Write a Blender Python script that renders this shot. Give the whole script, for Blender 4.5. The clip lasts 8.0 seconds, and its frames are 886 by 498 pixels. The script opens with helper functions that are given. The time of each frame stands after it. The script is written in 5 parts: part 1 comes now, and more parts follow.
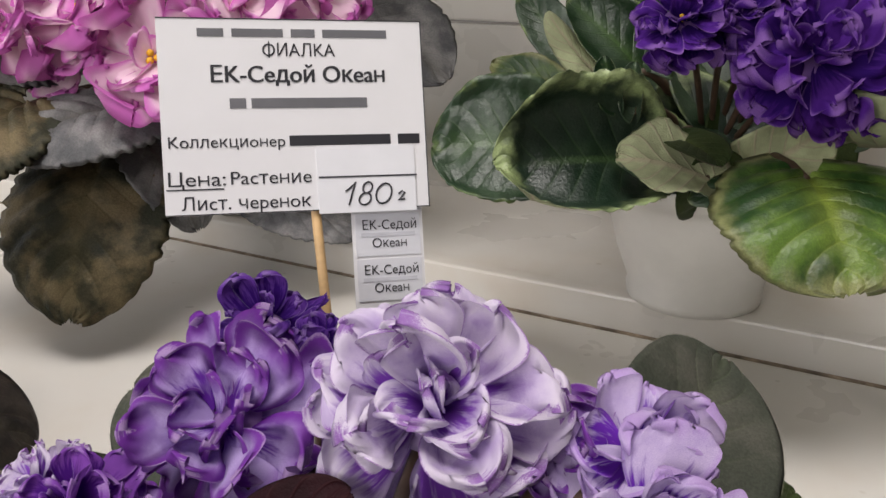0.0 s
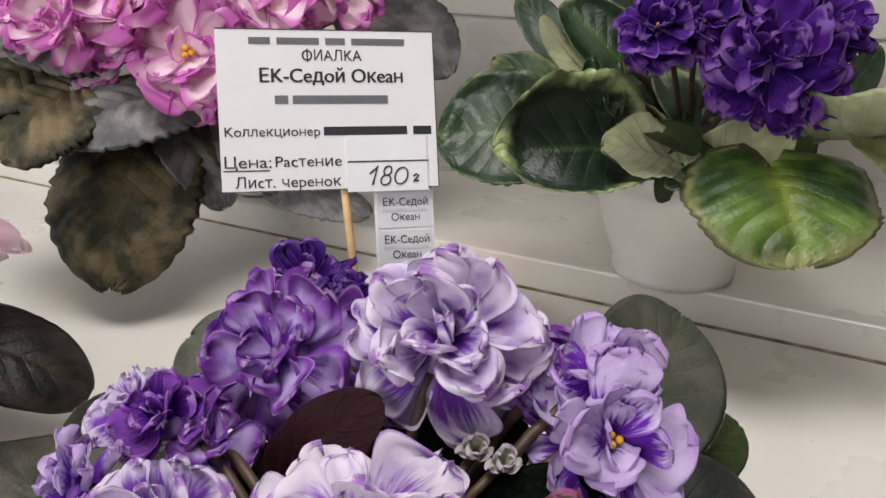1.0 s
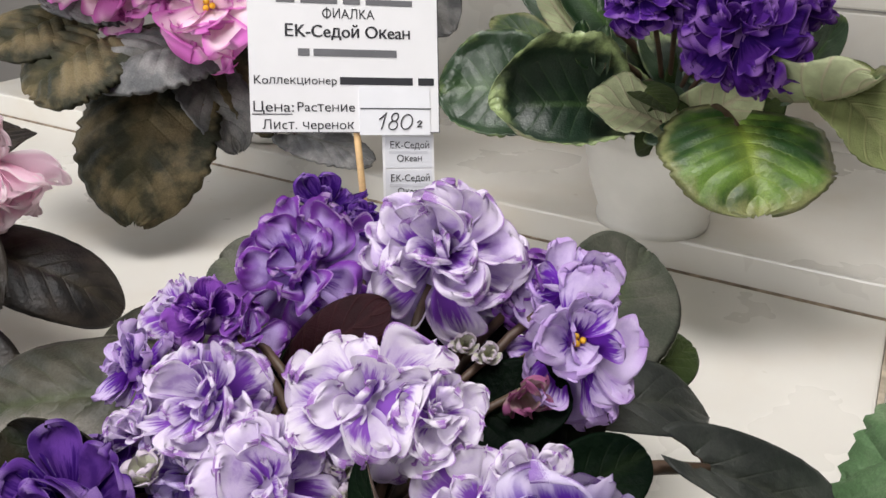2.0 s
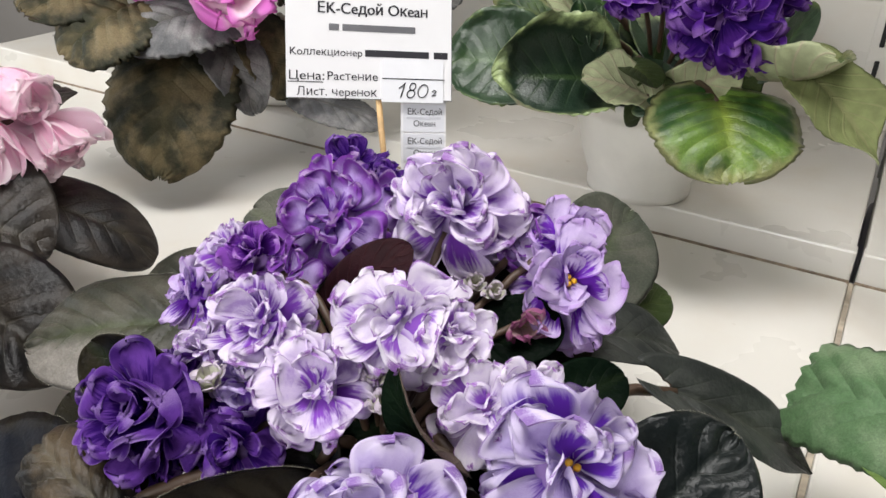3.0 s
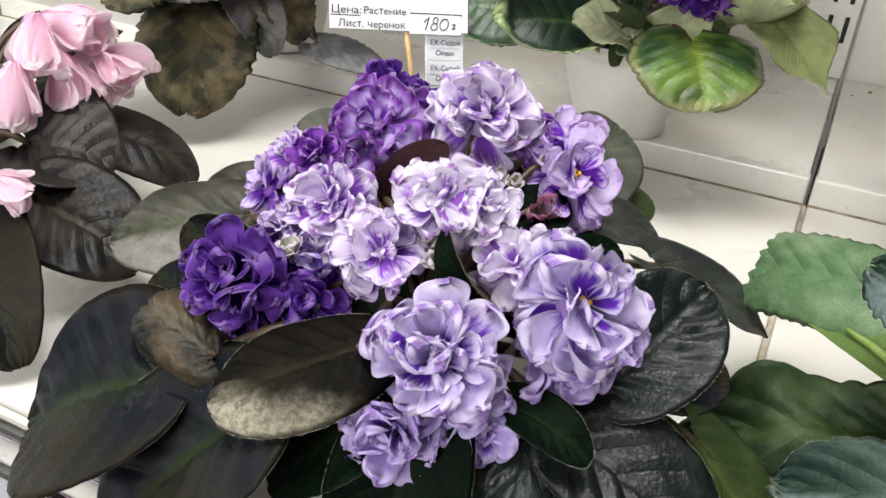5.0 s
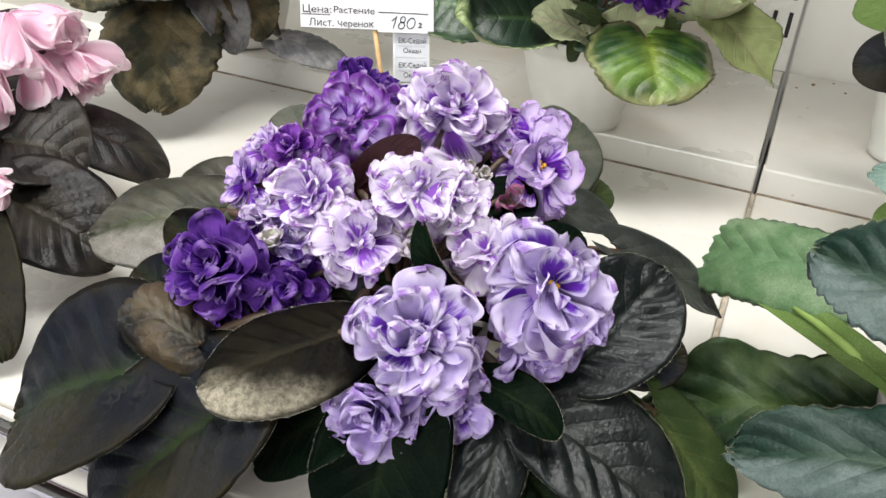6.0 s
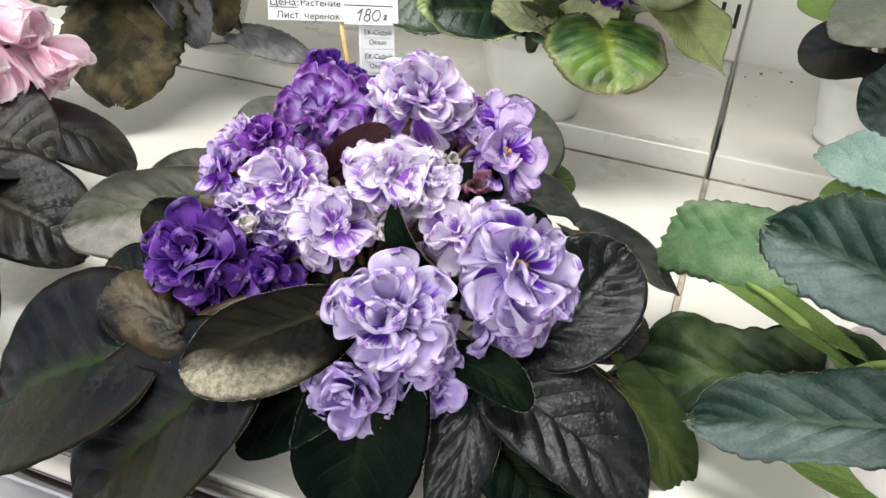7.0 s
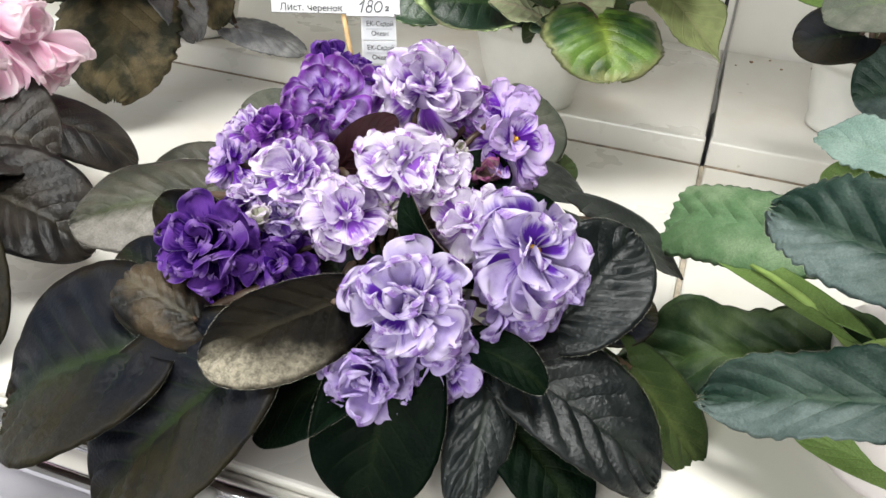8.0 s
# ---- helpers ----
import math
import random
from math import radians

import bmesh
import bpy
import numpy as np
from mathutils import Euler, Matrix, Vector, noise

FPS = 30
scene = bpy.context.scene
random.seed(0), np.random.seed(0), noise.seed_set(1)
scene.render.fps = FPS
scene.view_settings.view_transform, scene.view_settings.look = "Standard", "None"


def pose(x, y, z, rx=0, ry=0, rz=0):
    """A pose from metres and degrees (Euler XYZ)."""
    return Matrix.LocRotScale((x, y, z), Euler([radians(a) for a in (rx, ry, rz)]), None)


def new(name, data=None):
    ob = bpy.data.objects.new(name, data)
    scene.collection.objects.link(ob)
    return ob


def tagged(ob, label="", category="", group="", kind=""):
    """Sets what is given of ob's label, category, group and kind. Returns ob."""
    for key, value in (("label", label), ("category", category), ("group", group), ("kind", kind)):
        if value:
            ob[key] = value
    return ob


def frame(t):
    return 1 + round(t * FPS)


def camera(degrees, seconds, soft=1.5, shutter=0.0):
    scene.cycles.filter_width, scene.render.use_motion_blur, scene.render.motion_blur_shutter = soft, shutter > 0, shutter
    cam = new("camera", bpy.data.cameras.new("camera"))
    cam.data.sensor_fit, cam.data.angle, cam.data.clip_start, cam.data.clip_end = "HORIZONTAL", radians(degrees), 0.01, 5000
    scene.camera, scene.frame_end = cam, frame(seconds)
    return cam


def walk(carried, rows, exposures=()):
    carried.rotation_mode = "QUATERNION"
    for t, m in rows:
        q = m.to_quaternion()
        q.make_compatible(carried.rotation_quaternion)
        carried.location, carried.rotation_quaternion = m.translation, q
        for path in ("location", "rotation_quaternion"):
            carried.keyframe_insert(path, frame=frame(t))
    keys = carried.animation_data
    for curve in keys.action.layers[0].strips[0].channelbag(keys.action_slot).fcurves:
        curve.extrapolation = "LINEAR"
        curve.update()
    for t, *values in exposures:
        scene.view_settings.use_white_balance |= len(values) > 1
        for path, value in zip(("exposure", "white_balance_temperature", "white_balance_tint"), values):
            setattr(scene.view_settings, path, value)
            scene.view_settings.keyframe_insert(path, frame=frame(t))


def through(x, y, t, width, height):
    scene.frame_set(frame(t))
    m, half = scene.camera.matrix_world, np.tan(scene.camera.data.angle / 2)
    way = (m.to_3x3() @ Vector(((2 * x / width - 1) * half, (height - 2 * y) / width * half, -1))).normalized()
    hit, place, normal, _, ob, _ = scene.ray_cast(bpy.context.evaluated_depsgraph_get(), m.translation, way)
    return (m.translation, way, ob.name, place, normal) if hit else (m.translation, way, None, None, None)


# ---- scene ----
cam = camera(55.0, 8.0)
METRES, EYE, TILT, LEAN, TURN = 0.29, 0.237, -21.4, 0.9, 0.0
ROWS = [
    (0.0, 0.0, 0.0, 0.0, 0.0, 0.0, 0.0),
    (0.5, -0.0097, -0.0861, -0.0064, -0.03, -0.13, -0.36),
    (1.0, -0.0106, -0.1823, -0.0158, -0.09, -0.96, -0.51),
    (1.5, -0.0073, -0.2634, -0.0361, -0.18, -2.36, -1.17),
    (3.0, -0.0488, -0.5158, -0.0504, -1.04, -6.0, -3.37),
    (3.5, -0.0718, -0.5952, -0.0767, -1.53, -6.86, -3.7),
    (4.0, -0.1018, -0.6485, -0.1123, -1.87, -7.56, -3.65),
    (4.5, -0.1264, -0.7187, -0.1345, -2.41, -7.8, -3.57),
    (6.0, -0.1832, -0.838, -0.1392, -6.39, -8.24, -2.92),
    (6.5, -0.1907, -0.8667, -0.1483, -8.3, -8.35, -2.64),
    (7.0, -0.2125, -0.8872, -0.1519, -9.41, -8.44, -2.24),
    (7.5, -0.2327, -0.8913, -0.1567, -10.19, -8.51, -1.86),
    (8.0, -0.2566, -0.8944, -0.1638, -10.56, -8.73, -1.42),
]
walk(cam, [(t, pose(0, 0, EYE, TILT, LEAN, TURN) @ pose(METRES * x, METRES * y, METRES * z, 90 + pitch, roll, yaw)) for t, x, y, z, yaw, pitch, roll in ROWS],
     [(0.0, -0.32, 6700, 15), (1.0, -0.26, 6650, 14), (1.5, -0.10, 6550, 13), (3.0, 0.16, 6500, 11), (4.5, 0.32, 6500, 9), (6.0, 0.42, 6480, 8), (8.0, 0.48, 6450, 7)])

# ---- light ----
world = bpy.data.worlds.new("world")
scene.world = world
world.use_nodes = True
wn = world.node_tree
sky = wn.nodes.new("ShaderNodeTexSky")
sky.sky_type = "NISHITA"
sky.sun_disc = False
sky.sun_elevation, sky.sun_rotation = radians(40), radians(200)
wn.links.new(sky.outputs[0], wn.nodes["Background"].inputs[0])
wn.nodes["Background"].inputs[1].default_value = 0.1

# the shelf unit's own frame: x along the shelf, y towards its back panel
SHELF = pose(0.280, 0.369, 0, 0, 0, -28.3)


def area(name, m, sx, sy, watts, colour):
    lamp = bpy.data.lights.new(name, "AREA")
    lamp.shape, lamp.size, lamp.size_y, lamp.energy, lamp.color = "RECTANGLE", sx, sy, watts, colour
    ob = new(name, lamp)
    ob.matrix_world = m
    return ob


# unseen area lamps: assumed soft overhead light, with side and front light added
area("assumed_top_light", SHELF @ pose(-0.10, -0.65, 2.12), 1.3, 0.9, 52, (1.0, 0.98, 0.95))
area("added_side_light", SHELF @ pose(-3.02, -1.0, 0.9, 0, -90, 0), 1.2, 1.6, 20, (0.93, 0.97, 1.0))
area("added_front_light", SHELF @ pose(-0.5, -3.12, 1.2, 90, 0, 0), 1.8, 1.4, 66, (1.0, 0.985, 0.96))


# ---- materials ----
class Nodes:
    """A material's node tree, with short ways to add to it."""

    def __init__(self, name, rough=0.5, spec=0.5):
        self.mat = bpy.data.materials.new(name)
        self.mat.use_nodes = True
        self.t = self.mat.node_tree
        self.out = self.t.nodes["Material Output"]
        self.bsdf = self.t.nodes["Principled BSDF"]
        self.bsdf.inputs["Roughness"].default_value = rough
        self.bsdf.inputs["Specular IOR Level"].default_value = spec

    def link(self, a, b):
        self.t.links.new(a, b)

    def put(self, socket, value):
        if isinstance(value, bpy.types.NodeSocket):
            self.link(value, socket)
        else:
            socket.default_value = value

    def math(self, op, a, b=0.0, clamp=False):
        n = self.t.nodes.new("ShaderNodeMath")
        n.operation, n.use_clamp = op, clamp
        self.put(n.inputs[0], a), self.put(n.inputs[1], b)
        return n.outputs[0]

    def step(self, value, lo, hi, a=0.0, b=1.0):
        n = self.t.nodes.new("ShaderNodeMapRange")
        n.interpolation_type = "SMOOTHSTEP"
        self.put(n.inputs[0], value)
        for i, v in enumerate((lo, hi, a, b)):
            self.put(n.inputs[i + 1], v)
        return n.outputs[0]

    def mix(self, fac, a, b, mode="MIX"):
        n = self.t.nodes.new("ShaderNodeMix")
        n.data_type, n.blend_type = "RGBA", mode
        self.put(n.inputs[0], fac)
        for i, v in ((6, a), (7, b)):
            self.put(n.inputs[i], (*v, 1) if isinstance(v, tuple) and len(v) == 3 else v)
        return n.outputs[2]

    def coords(self, which="Object"):
        return self.t.nodes.new("ShaderNodeTexCoord").outputs[which]

    def noise(self, scale, detail=3.0, where=None, rough=0.55):
        n = self.t.nodes.new("ShaderNodeTexNoise")
        n.inputs["Scale"].default_value, n.inputs["Detail"].default_value = scale, detail
        n.inputs["Roughness"].default_value = rough
        self.link(where or self.coords(), n.inputs["Vector"])
        return n.outputs["Fac"]

    def cells(self, scale, where=None):
        n = self.t.nodes.new("ShaderNodeTexVoronoi")
        n.inputs["Scale"].default_value = scale
        self.link(where or self.coords(), n.inputs["Vector"])
        return n.outputs["Distance"]

    def uv(self):
        n = self.t.nodes.new("ShaderNodeSeparateXYZ")
        self.link(self.coords("UV"), n.inputs[0])
        return n.outputs[0], n.outputs[1]

    def random(self):
        return self.t.nodes.new("ShaderNodeObjectInfo").outputs["Random"]

    def bump(self, height, strength=0.3, distance=0.001):
        n = self.t.nodes.new("ShaderNodeBump")
        n.inputs["Strength"].default_value, n.inputs["Distance"].default_value = strength, distance
        self.link(height, n.inputs["Height"])
        self.link(n.outputs[0], self.bsdf.inputs["Normal"])
        return n.outputs[0]

    def colour(self, socket):
        self.put(self.bsdf.inputs["Base Color"], socket)


def painted(name, base, stain, rough=0.35, amount=0.35):
    """White-painted sheet metal with faint soiling."""
    n = Nodes(name, rough)
    big, fine = n.noise(9, 4), n.noise(140, 3)
    fac = n.math("MULTIPLY", n.step(big, 0.45, 0.8), amount)
    c = n.mix(fac, base, stain)
    spots = n.math("MULTIPLY", n.step(n.noise(55, 2), 0.73, 0.8), 0.5)
    n.colour(n.mix(spots, c, tuple(v * 0.7 for v in stain)))
    n.put(n.bsdf.inputs["Roughness"], n.step(big, 0.3, 0.8, rough - 0.08, rough + 0.15))
    n.bump(fine, 0.08, 0.0004)
    return n.mat


def plain(name, base, rough=0.5, metal=0.0, vary=0.12, scale=60, bump=0.1):
    n = Nodes(name, rough)
    n.bsdf.inputs["Metallic"].default_value = metal
    v = n.noise(scale, 4)
    n.colour(n.mix(n.step(v, 0.3, 0.75), tuple(c * (1 - vary) for c in base), tuple(min(1, c * (1 + vary)) for c in base)))
    n.bump(n.noise(scale * 9, 3), bump, 0.0004)
    return n.mat


def leaf_material(name, dark, light, rib, rough=0.5, sheen=0.0, mottle=0.6, pebble=0.35, veins=0.16, edge=None, edge_from=0.7, gloss=0.07, half=None, half_at=0.47, tip=None):
    """A hairy leaf: two mottled tones, a paler midrib and side veins; edge: the colour of a variegated margin; half: a
    tone over one side of the blade, used for painted sheen too.
    """
    n = Nodes(name, rough, gloss)
    u, v = n.uv()
    across = n.math("ABSOLUTE", n.math("MULTIPLY", n.math("SUBTRACT", u, 0.5), 2.0))
    spots = n.noise(42, 4)
    c = n.mix(n.math("MULTIPLY", n.step(spots, 0.38, 0.66), mottle), dark, light)
    if edge:
        wob = n.math("ADD", n.math("MAXIMUM", across, v), n.math("MULTIPLY", n.math("SUBTRACT", n.noise(70, 3), 0.5), 0.5))
        c = n.mix(n.step(wob, edge_from, edge_from + 0.22), c, edge)
    # half: in the bronze and blue-green leaves, sheen painted as colour
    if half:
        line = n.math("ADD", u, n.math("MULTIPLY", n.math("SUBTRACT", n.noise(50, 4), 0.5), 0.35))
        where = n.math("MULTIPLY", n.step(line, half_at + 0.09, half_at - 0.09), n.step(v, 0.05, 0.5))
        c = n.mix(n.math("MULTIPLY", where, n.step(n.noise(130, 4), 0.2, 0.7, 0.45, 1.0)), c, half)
    # tip: hairy sheen painted as a pale tone towards tip and one side
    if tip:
        tip_sheen = n.math("ADD", n.math("MULTIPLY", v, 0.8), n.math("MULTIPLY", n.math("SUBTRACT", 0.5, u), 0.75))
        tip_sheen = n.math("ADD", tip_sheen, n.math("MULTIPLY", n.math("SUBTRACT", n.noise(60, 4), 0.5), 0.5))
        tip_sheen = n.math("MULTIPLY", n.step(tip_sheen, 0.47, 0.98), n.step(n.noise(420, 3), 0.25, 0.65, 0.45, 1.0))
        c = n.mix(tip_sheen, c, tip)
    side = n.math("FRACT", n.math("MULTIPLY", n.math("SUBTRACT", v, n.math("MULTIPLY", across, 0.38)), 6.0))
    side = n.step(n.math("ABSOLUTE", n.math("SUBTRACT", side, 0.5)), 0.40, 0.5)
    side = n.math("MULTIPLY", side, n.step(across, 0.9, 0.3))
    c = n.mix(n.math("MULTIPLY", side, veins), c, rib)
    broad = n.math("MULTIPLY", n.step(across, 0.34, 0.04), n.step(n.noise(24, 3), 0.35, 0.6))
    c = n.mix(n.math("MULTIPLY", broad, 0.3), c, rib)
    mid = n.math("MULTIPLY", n.step(across, 0.085, 0.015), n.step(v, 0.95, 0.35))
    c = n.mix(n.math("MULTIPLY", mid, 0.38), c, rib)
    speck = n.step(n.noise(1100, 2, rough=0.7), 0.3, 0.72, 0.84, 1.16)
    hue = n.math("MULTIPLY", n.step(n.random(), 0.0, 1.0, 0.82, 1.18), speck)
    hsv = n.t.nodes.new("ShaderNodeHueSaturation")
    n.link(c, hsv.inputs["Color"]), n.link(hue, hsv.inputs["Value"])
    n.colour(hsv.outputs[0])
    n.bsdf.inputs["Sheen Weight"].default_value = sheen
    n.bsdf.inputs["Sheen Roughness"].default_value = 0.4
    n.bsdf.inputs["Sheen Tint"].default_value = (0.95, 0.95, 0.9, 1)
    h = n.math("ADD", n.math("MULTIPLY", n.cells(520), pebble), n.math("MULTIPLY", n.noise(1500, 2), 0.35))
    h = n.math("SUBTRACT", h, n.math("MULTIPLY", side, 0.5))
    n.bump(h, 0.45, 0.0012)
    return n.mat


def under_material(name, base, rib):
    n = Nodes(name, 0.6, 0.12)
    u, v = n.uv()
    across = n.math("ABSOLUTE", n.math("MULTIPLY", n.math("SUBTRACT", u, 0.5), 2.0))
    side = n.math("FRACT", n.math("MULTIPLY", n.math("SUBTRACT", v, n.math("MULTIPLY", across, 0.38)), 6.0))
    side = n.step(n.math("ABSOLUTE", n.math("SUBTRACT", side, 0.5)), 0.38, 0.5)
    mid = n.step(across, 0.12, 0.03)
    c = n.mix(n.step(n.noise(70, 4), 0.35, 0.7), tuple(x * 0.8 for x in base), tuple(min(1, x * 1.2) for x in base))
    c = n.mix(n.math("MULTIPLY", n.math("MAXIMUM", side, mid), 0.5), c, rib)
    n.colour(c)
    n.bsdf.inputs["Sheen Weight"].default_value = 0.01
    n.bump(n.math("ADD", n.noise(1300, 2), side), 0.4, 0.001)
    return n.mat


def petal_material(name, body, heart, rim, heart_to=0.45, rim_from=0.9, streak=0.5, vary=0.5, through=0.3, rim_amount=0.8, blotch=0.35, line=None, line_amount=0.5, soft_rim=0.04, fleck=0.18):
    """A petal: its body, a darker heart at the base that runs out in streaks, and a coloured rim, with line as a broken thread along its very edge; vary: how much petals differ."""
    n = Nodes(name, 0.75, 0.05)
    u, v = n.uv()
    across = n.math("ABSOLUTE", n.math("MULTIPLY", n.math("SUBTRACT", u, 0.5), 2.0))
    rnd = n.random()
    m = n.t.nodes.new("ShaderNodeMapping")
    m.inputs["Scale"].default_value = (9, 1.6, 1)
    n.link(n.coords("UV"), m.inputs["Vector"])
    add = n.t.nodes.new("ShaderNodeVectorMath")
    n.link(m.outputs[0], add.inputs[0]), n.link(rnd, add.inputs[1])
    ray = n.noise(1.6, 3, add.outputs[0])
    soft = n.noise(110, 3)
    reach = n.math("ADD", v, n.math("MULTIPLY", n.math("SUBTRACT", ray, 0.5), streak * 1.4))
    reach = n.math("ADD", reach, n.math("MULTIPLY", n.math("SUBTRACT", rnd, 0.55), -vary))
    fac = n.step(reach, heart_to + 0.25, heart_to - 0.2)
    c = n.mix(n.math("MULTIPLY", n.step(soft, 0.3, 0.7), 0.3), body, heart)
    c = n.mix(fac, c, heart)
    m2 = n.t.nodes.new("ShaderNodeMapping")
    m2.inputs["Scale"].default_value = (2.2, 2.6, 1)
    n.link(n.coords("UV"), m2.inputs["Vector"])
    add2 = n.t.nodes.new("ShaderNodeVectorMath")
    n.link(m2.outputs[0], add2.inputs[0]), n.link(n.math("MULTIPLY", rnd, 37.0), add2.inputs[1])
    blot = n.step(n.noise(0.8, 4, add2.outputs[0]), 0.46, 0.66)
    c = n.mix(n.math("MULTIPLY", blot, blotch), c, heart)
    grain = n.step(n.noise(620, 3, rough=0.7), 0.35, 0.75, 0.0, fleck)
    c = n.mix(grain, c, heart)
    out = n.math("MAXIMUM", across, v)
    out = n.math("ADD", out, n.math("MULTIPLY", n.math("SUBTRACT", soft, 0.5), 0.12))
    c = n.mix(n.math("MULTIPLY", n.step(out, rim_from - soft_rim, rim_from + 0.05), rim_amount), c, rim)
    if line:
        thin = n.math("MULTIPLY", n.step(out, 0.968, 0.99), n.step(ray, 0.40, 0.52))
        c = n.mix(n.math("MULTIPLY", thin, line_amount), c, line)
    n.colour(c)
    nrm = n.bump(n.math("ADD", n.math("MULTIPLY", ray, 0.25), n.noise(750, 3)), 0.2, 0.0005)
    tr = n.t.nodes.new("ShaderNodeBsdfTranslucent")
    n.link(c, tr.inputs[0]), n.link(nrm, tr.inputs["Normal"])
    mixer = n.t.nodes.new("ShaderNodeMixShader")
    mixer.inputs[0].default_value = through
    n.link(n.bsdf.outputs[0], mixer.inputs[1]), n.link(tr.outputs[0], mixer.inputs[2])
    n.link(mixer.outputs[0], n.out.inputs["Surface"])
    return n.mat


WHITE = painted("white_paint", (0.665, 0.645, 0.595), (0.54, 0.45, 0.33), 0.32, 0.45)
WHITE_OLD = painted("yellowed_paint", (0.675, 0.655, 0.605), (0.49, 0.41, 0.30), 0.38, 0.35)
WALL = plain("wall_paint", (0.29, 0.275, 0.255), 0.8, vary=0.04, scale=8)
FLOORING = plain("floor_vinyl", (0.24, 0.225, 0.205), 0.5, vary=0.15, scale=6)
CRACK = plain("crack_dirt", (0.30, 0.235, 0.17), 0.9, vary=0.6, scale=60)
BASE = painted("grey_base_paint", (0.40, 0.39, 0.43), (0.30, 0.28, 0.28), 0.4, 0.3)
GROUT = plain("joint_dirt", (0.42, 0.36, 0.28), 0.8, vary=0.5, scale=50)
CHROME = plain("chrome", (0.72, 0.72, 0.74), 0.16, 1.0, 0.06)
SLOT = plain("slot_dark", (0.012, 0.012, 0.012), 0.8)
POT = plain("white_pot_plastic", (0.70, 0.69, 0.65), 0.42, vary=0.05, scale=30, bump=0.15)
POT_PINK = plain("tinted_pot_plastic", (0.66, 0.60, 0.60), 0.42, vary=0.05, scale=30)
SOIL = plain("peat", (0.035, 0.024, 0.016), 0.95, vary=0.6, scale=250, bump=0.8)
CRUMB = plain("dry_soil", (0.30, 0.20, 0.12), 0.9, vary=0.4, scale=400)
PAPER = plain("card_paper", (0.68, 0.68, 0.69), 0.75, vary=0.02, scale=40, bump=0.05)
STICKER = plain("sticker_paper", (0.60, 0.61, 0.645), 0.5, vary=0.03, scale=60, bump=0.05)
PATCH = plain("price_patch_paper", (0.70, 0.71, 0.735), 0.6, vary=0.03, scale=60, bump=0.05)
INK = plain("ink", (0.015, 0.015, 0.02), 0.6)
SMUDGE = plain("small_print", (0.12, 0.12, 0.13), 0.6)
GHOST = plain("faded_ink", (0.50, 0.51, 0.55), 0.6)
WOOD = plain("bamboo", (0.55, 0.36, 0.17), 0.55, vary=0.2, scale=120)
STEM = plain("stem_brown", (0.075, 0.045, 0.028), 0.5, vary=0.25, scale=90)
STEM_GREEN = plain("stem_green", (0.24, 0.34, 0.09), 0.45, vary=0.15, scale=90)
ANTHER = plain("anther_yellow", (0.80, 0.45, 0.02), 0.5, vary=0.15, scale=300)
HAIR_PALE = plain("pale_leaf_hair", (0.46, 0.43, 0.34), 0.6, vary=0.1)
HAIR = plain("leaf_hair", (0.30, 0.29, 0.23), 0.6, vary=0.1)

# its browner half is uneven light on the blade, put into the colour
LEAF_DARK = leaf_material("leaf_bronze", (0.0026, 0.0038, 0.0072), (0.0092, 0.0090, 0.0105), (0.022, 0.036, 0.009), sheen=0.0, gloss=0.1, rough=0.45, mottle=0.85, edge=(0.011, 0.0092, 0.0055), edge_from=0.8, half=(0.0165, 0.0140, 0.0072))
LEAF_BROWN = leaf_material("leaf_brown", (0.006, 0.0055, 0.006), (0.044, 0.035, 0.027), (0.06, 0.05, 0.03), sheen=0.0, mottle=0.7, gloss=0.28, rough=0.42)
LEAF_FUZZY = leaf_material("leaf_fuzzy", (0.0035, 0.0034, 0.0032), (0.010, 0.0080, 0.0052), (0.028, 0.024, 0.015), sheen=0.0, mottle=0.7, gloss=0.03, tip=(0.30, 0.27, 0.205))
LEAF_CURLED = leaf_material("leaf_curled", (0.006, 0.0055, 0.0045), (0.080, 0.058, 0.034), (0.11, 0.10, 0.07), sheen=0.0, mottle=1.0, gloss=0.25, rough=0.42, edge=(0.15, 0.135, 0.10), edge_from=0.9)
LEAF_GREY = leaf_material("leaf_grey_green", (0.060, 0.068, 0.052), (0.140, 0.136, 0.112), (0.10, 0.13, 0.06), sheen=0.04)
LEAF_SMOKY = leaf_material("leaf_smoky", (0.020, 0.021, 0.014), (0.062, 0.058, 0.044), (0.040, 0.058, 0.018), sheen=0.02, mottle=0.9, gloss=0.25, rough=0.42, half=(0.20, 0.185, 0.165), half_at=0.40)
LEAF_NIGHT = leaf_material("leaf_night_grey", (0.020, 0.024, 0.022), (0.062, 0.068, 0.060), (0.05, 0.055, 0.04), sheen=0.02, mottle=0.9, gloss=0.3, rough=0.42)
# deep green, blackened: the shade under the flowers is put into the colour
LEAF_SHADED_GREEN = leaf_material("leaf_shaded_green", (0.0015, 0.0045, 0.0025), (0.005, 0.012, 0.005), (0.016, 0.025, 0.010), gloss=0.03, sheen=0.0, pebble=0.5)
LEAF_PEBBLED = leaf_material("leaf_pebbled", (0.0048, 0.0075, 0.0078), (0.019, 0.0225, 0.0215), (0.030, 0.036, 0.030), rough=0.35, sheen=0.0, pebble=0.45, veins=0.1, gloss=0.3, mottle=0.8)
LEAF_OLIVE = leaf_material("leaf_olive", (0.020, 0.034, 0.010), (0.048, 0.066, 0.022), (0.085, 0.11, 0.032), sheen=0.03)
LEAF_SAGE = leaf_material("leaf_sage", (0.060, 0.112, 0.050), (0.140, 0.195, 0.112), (0.075, 0.13, 0.065), sheen=0.05, mottle=0.85, rough=0.5, gloss=0.15)
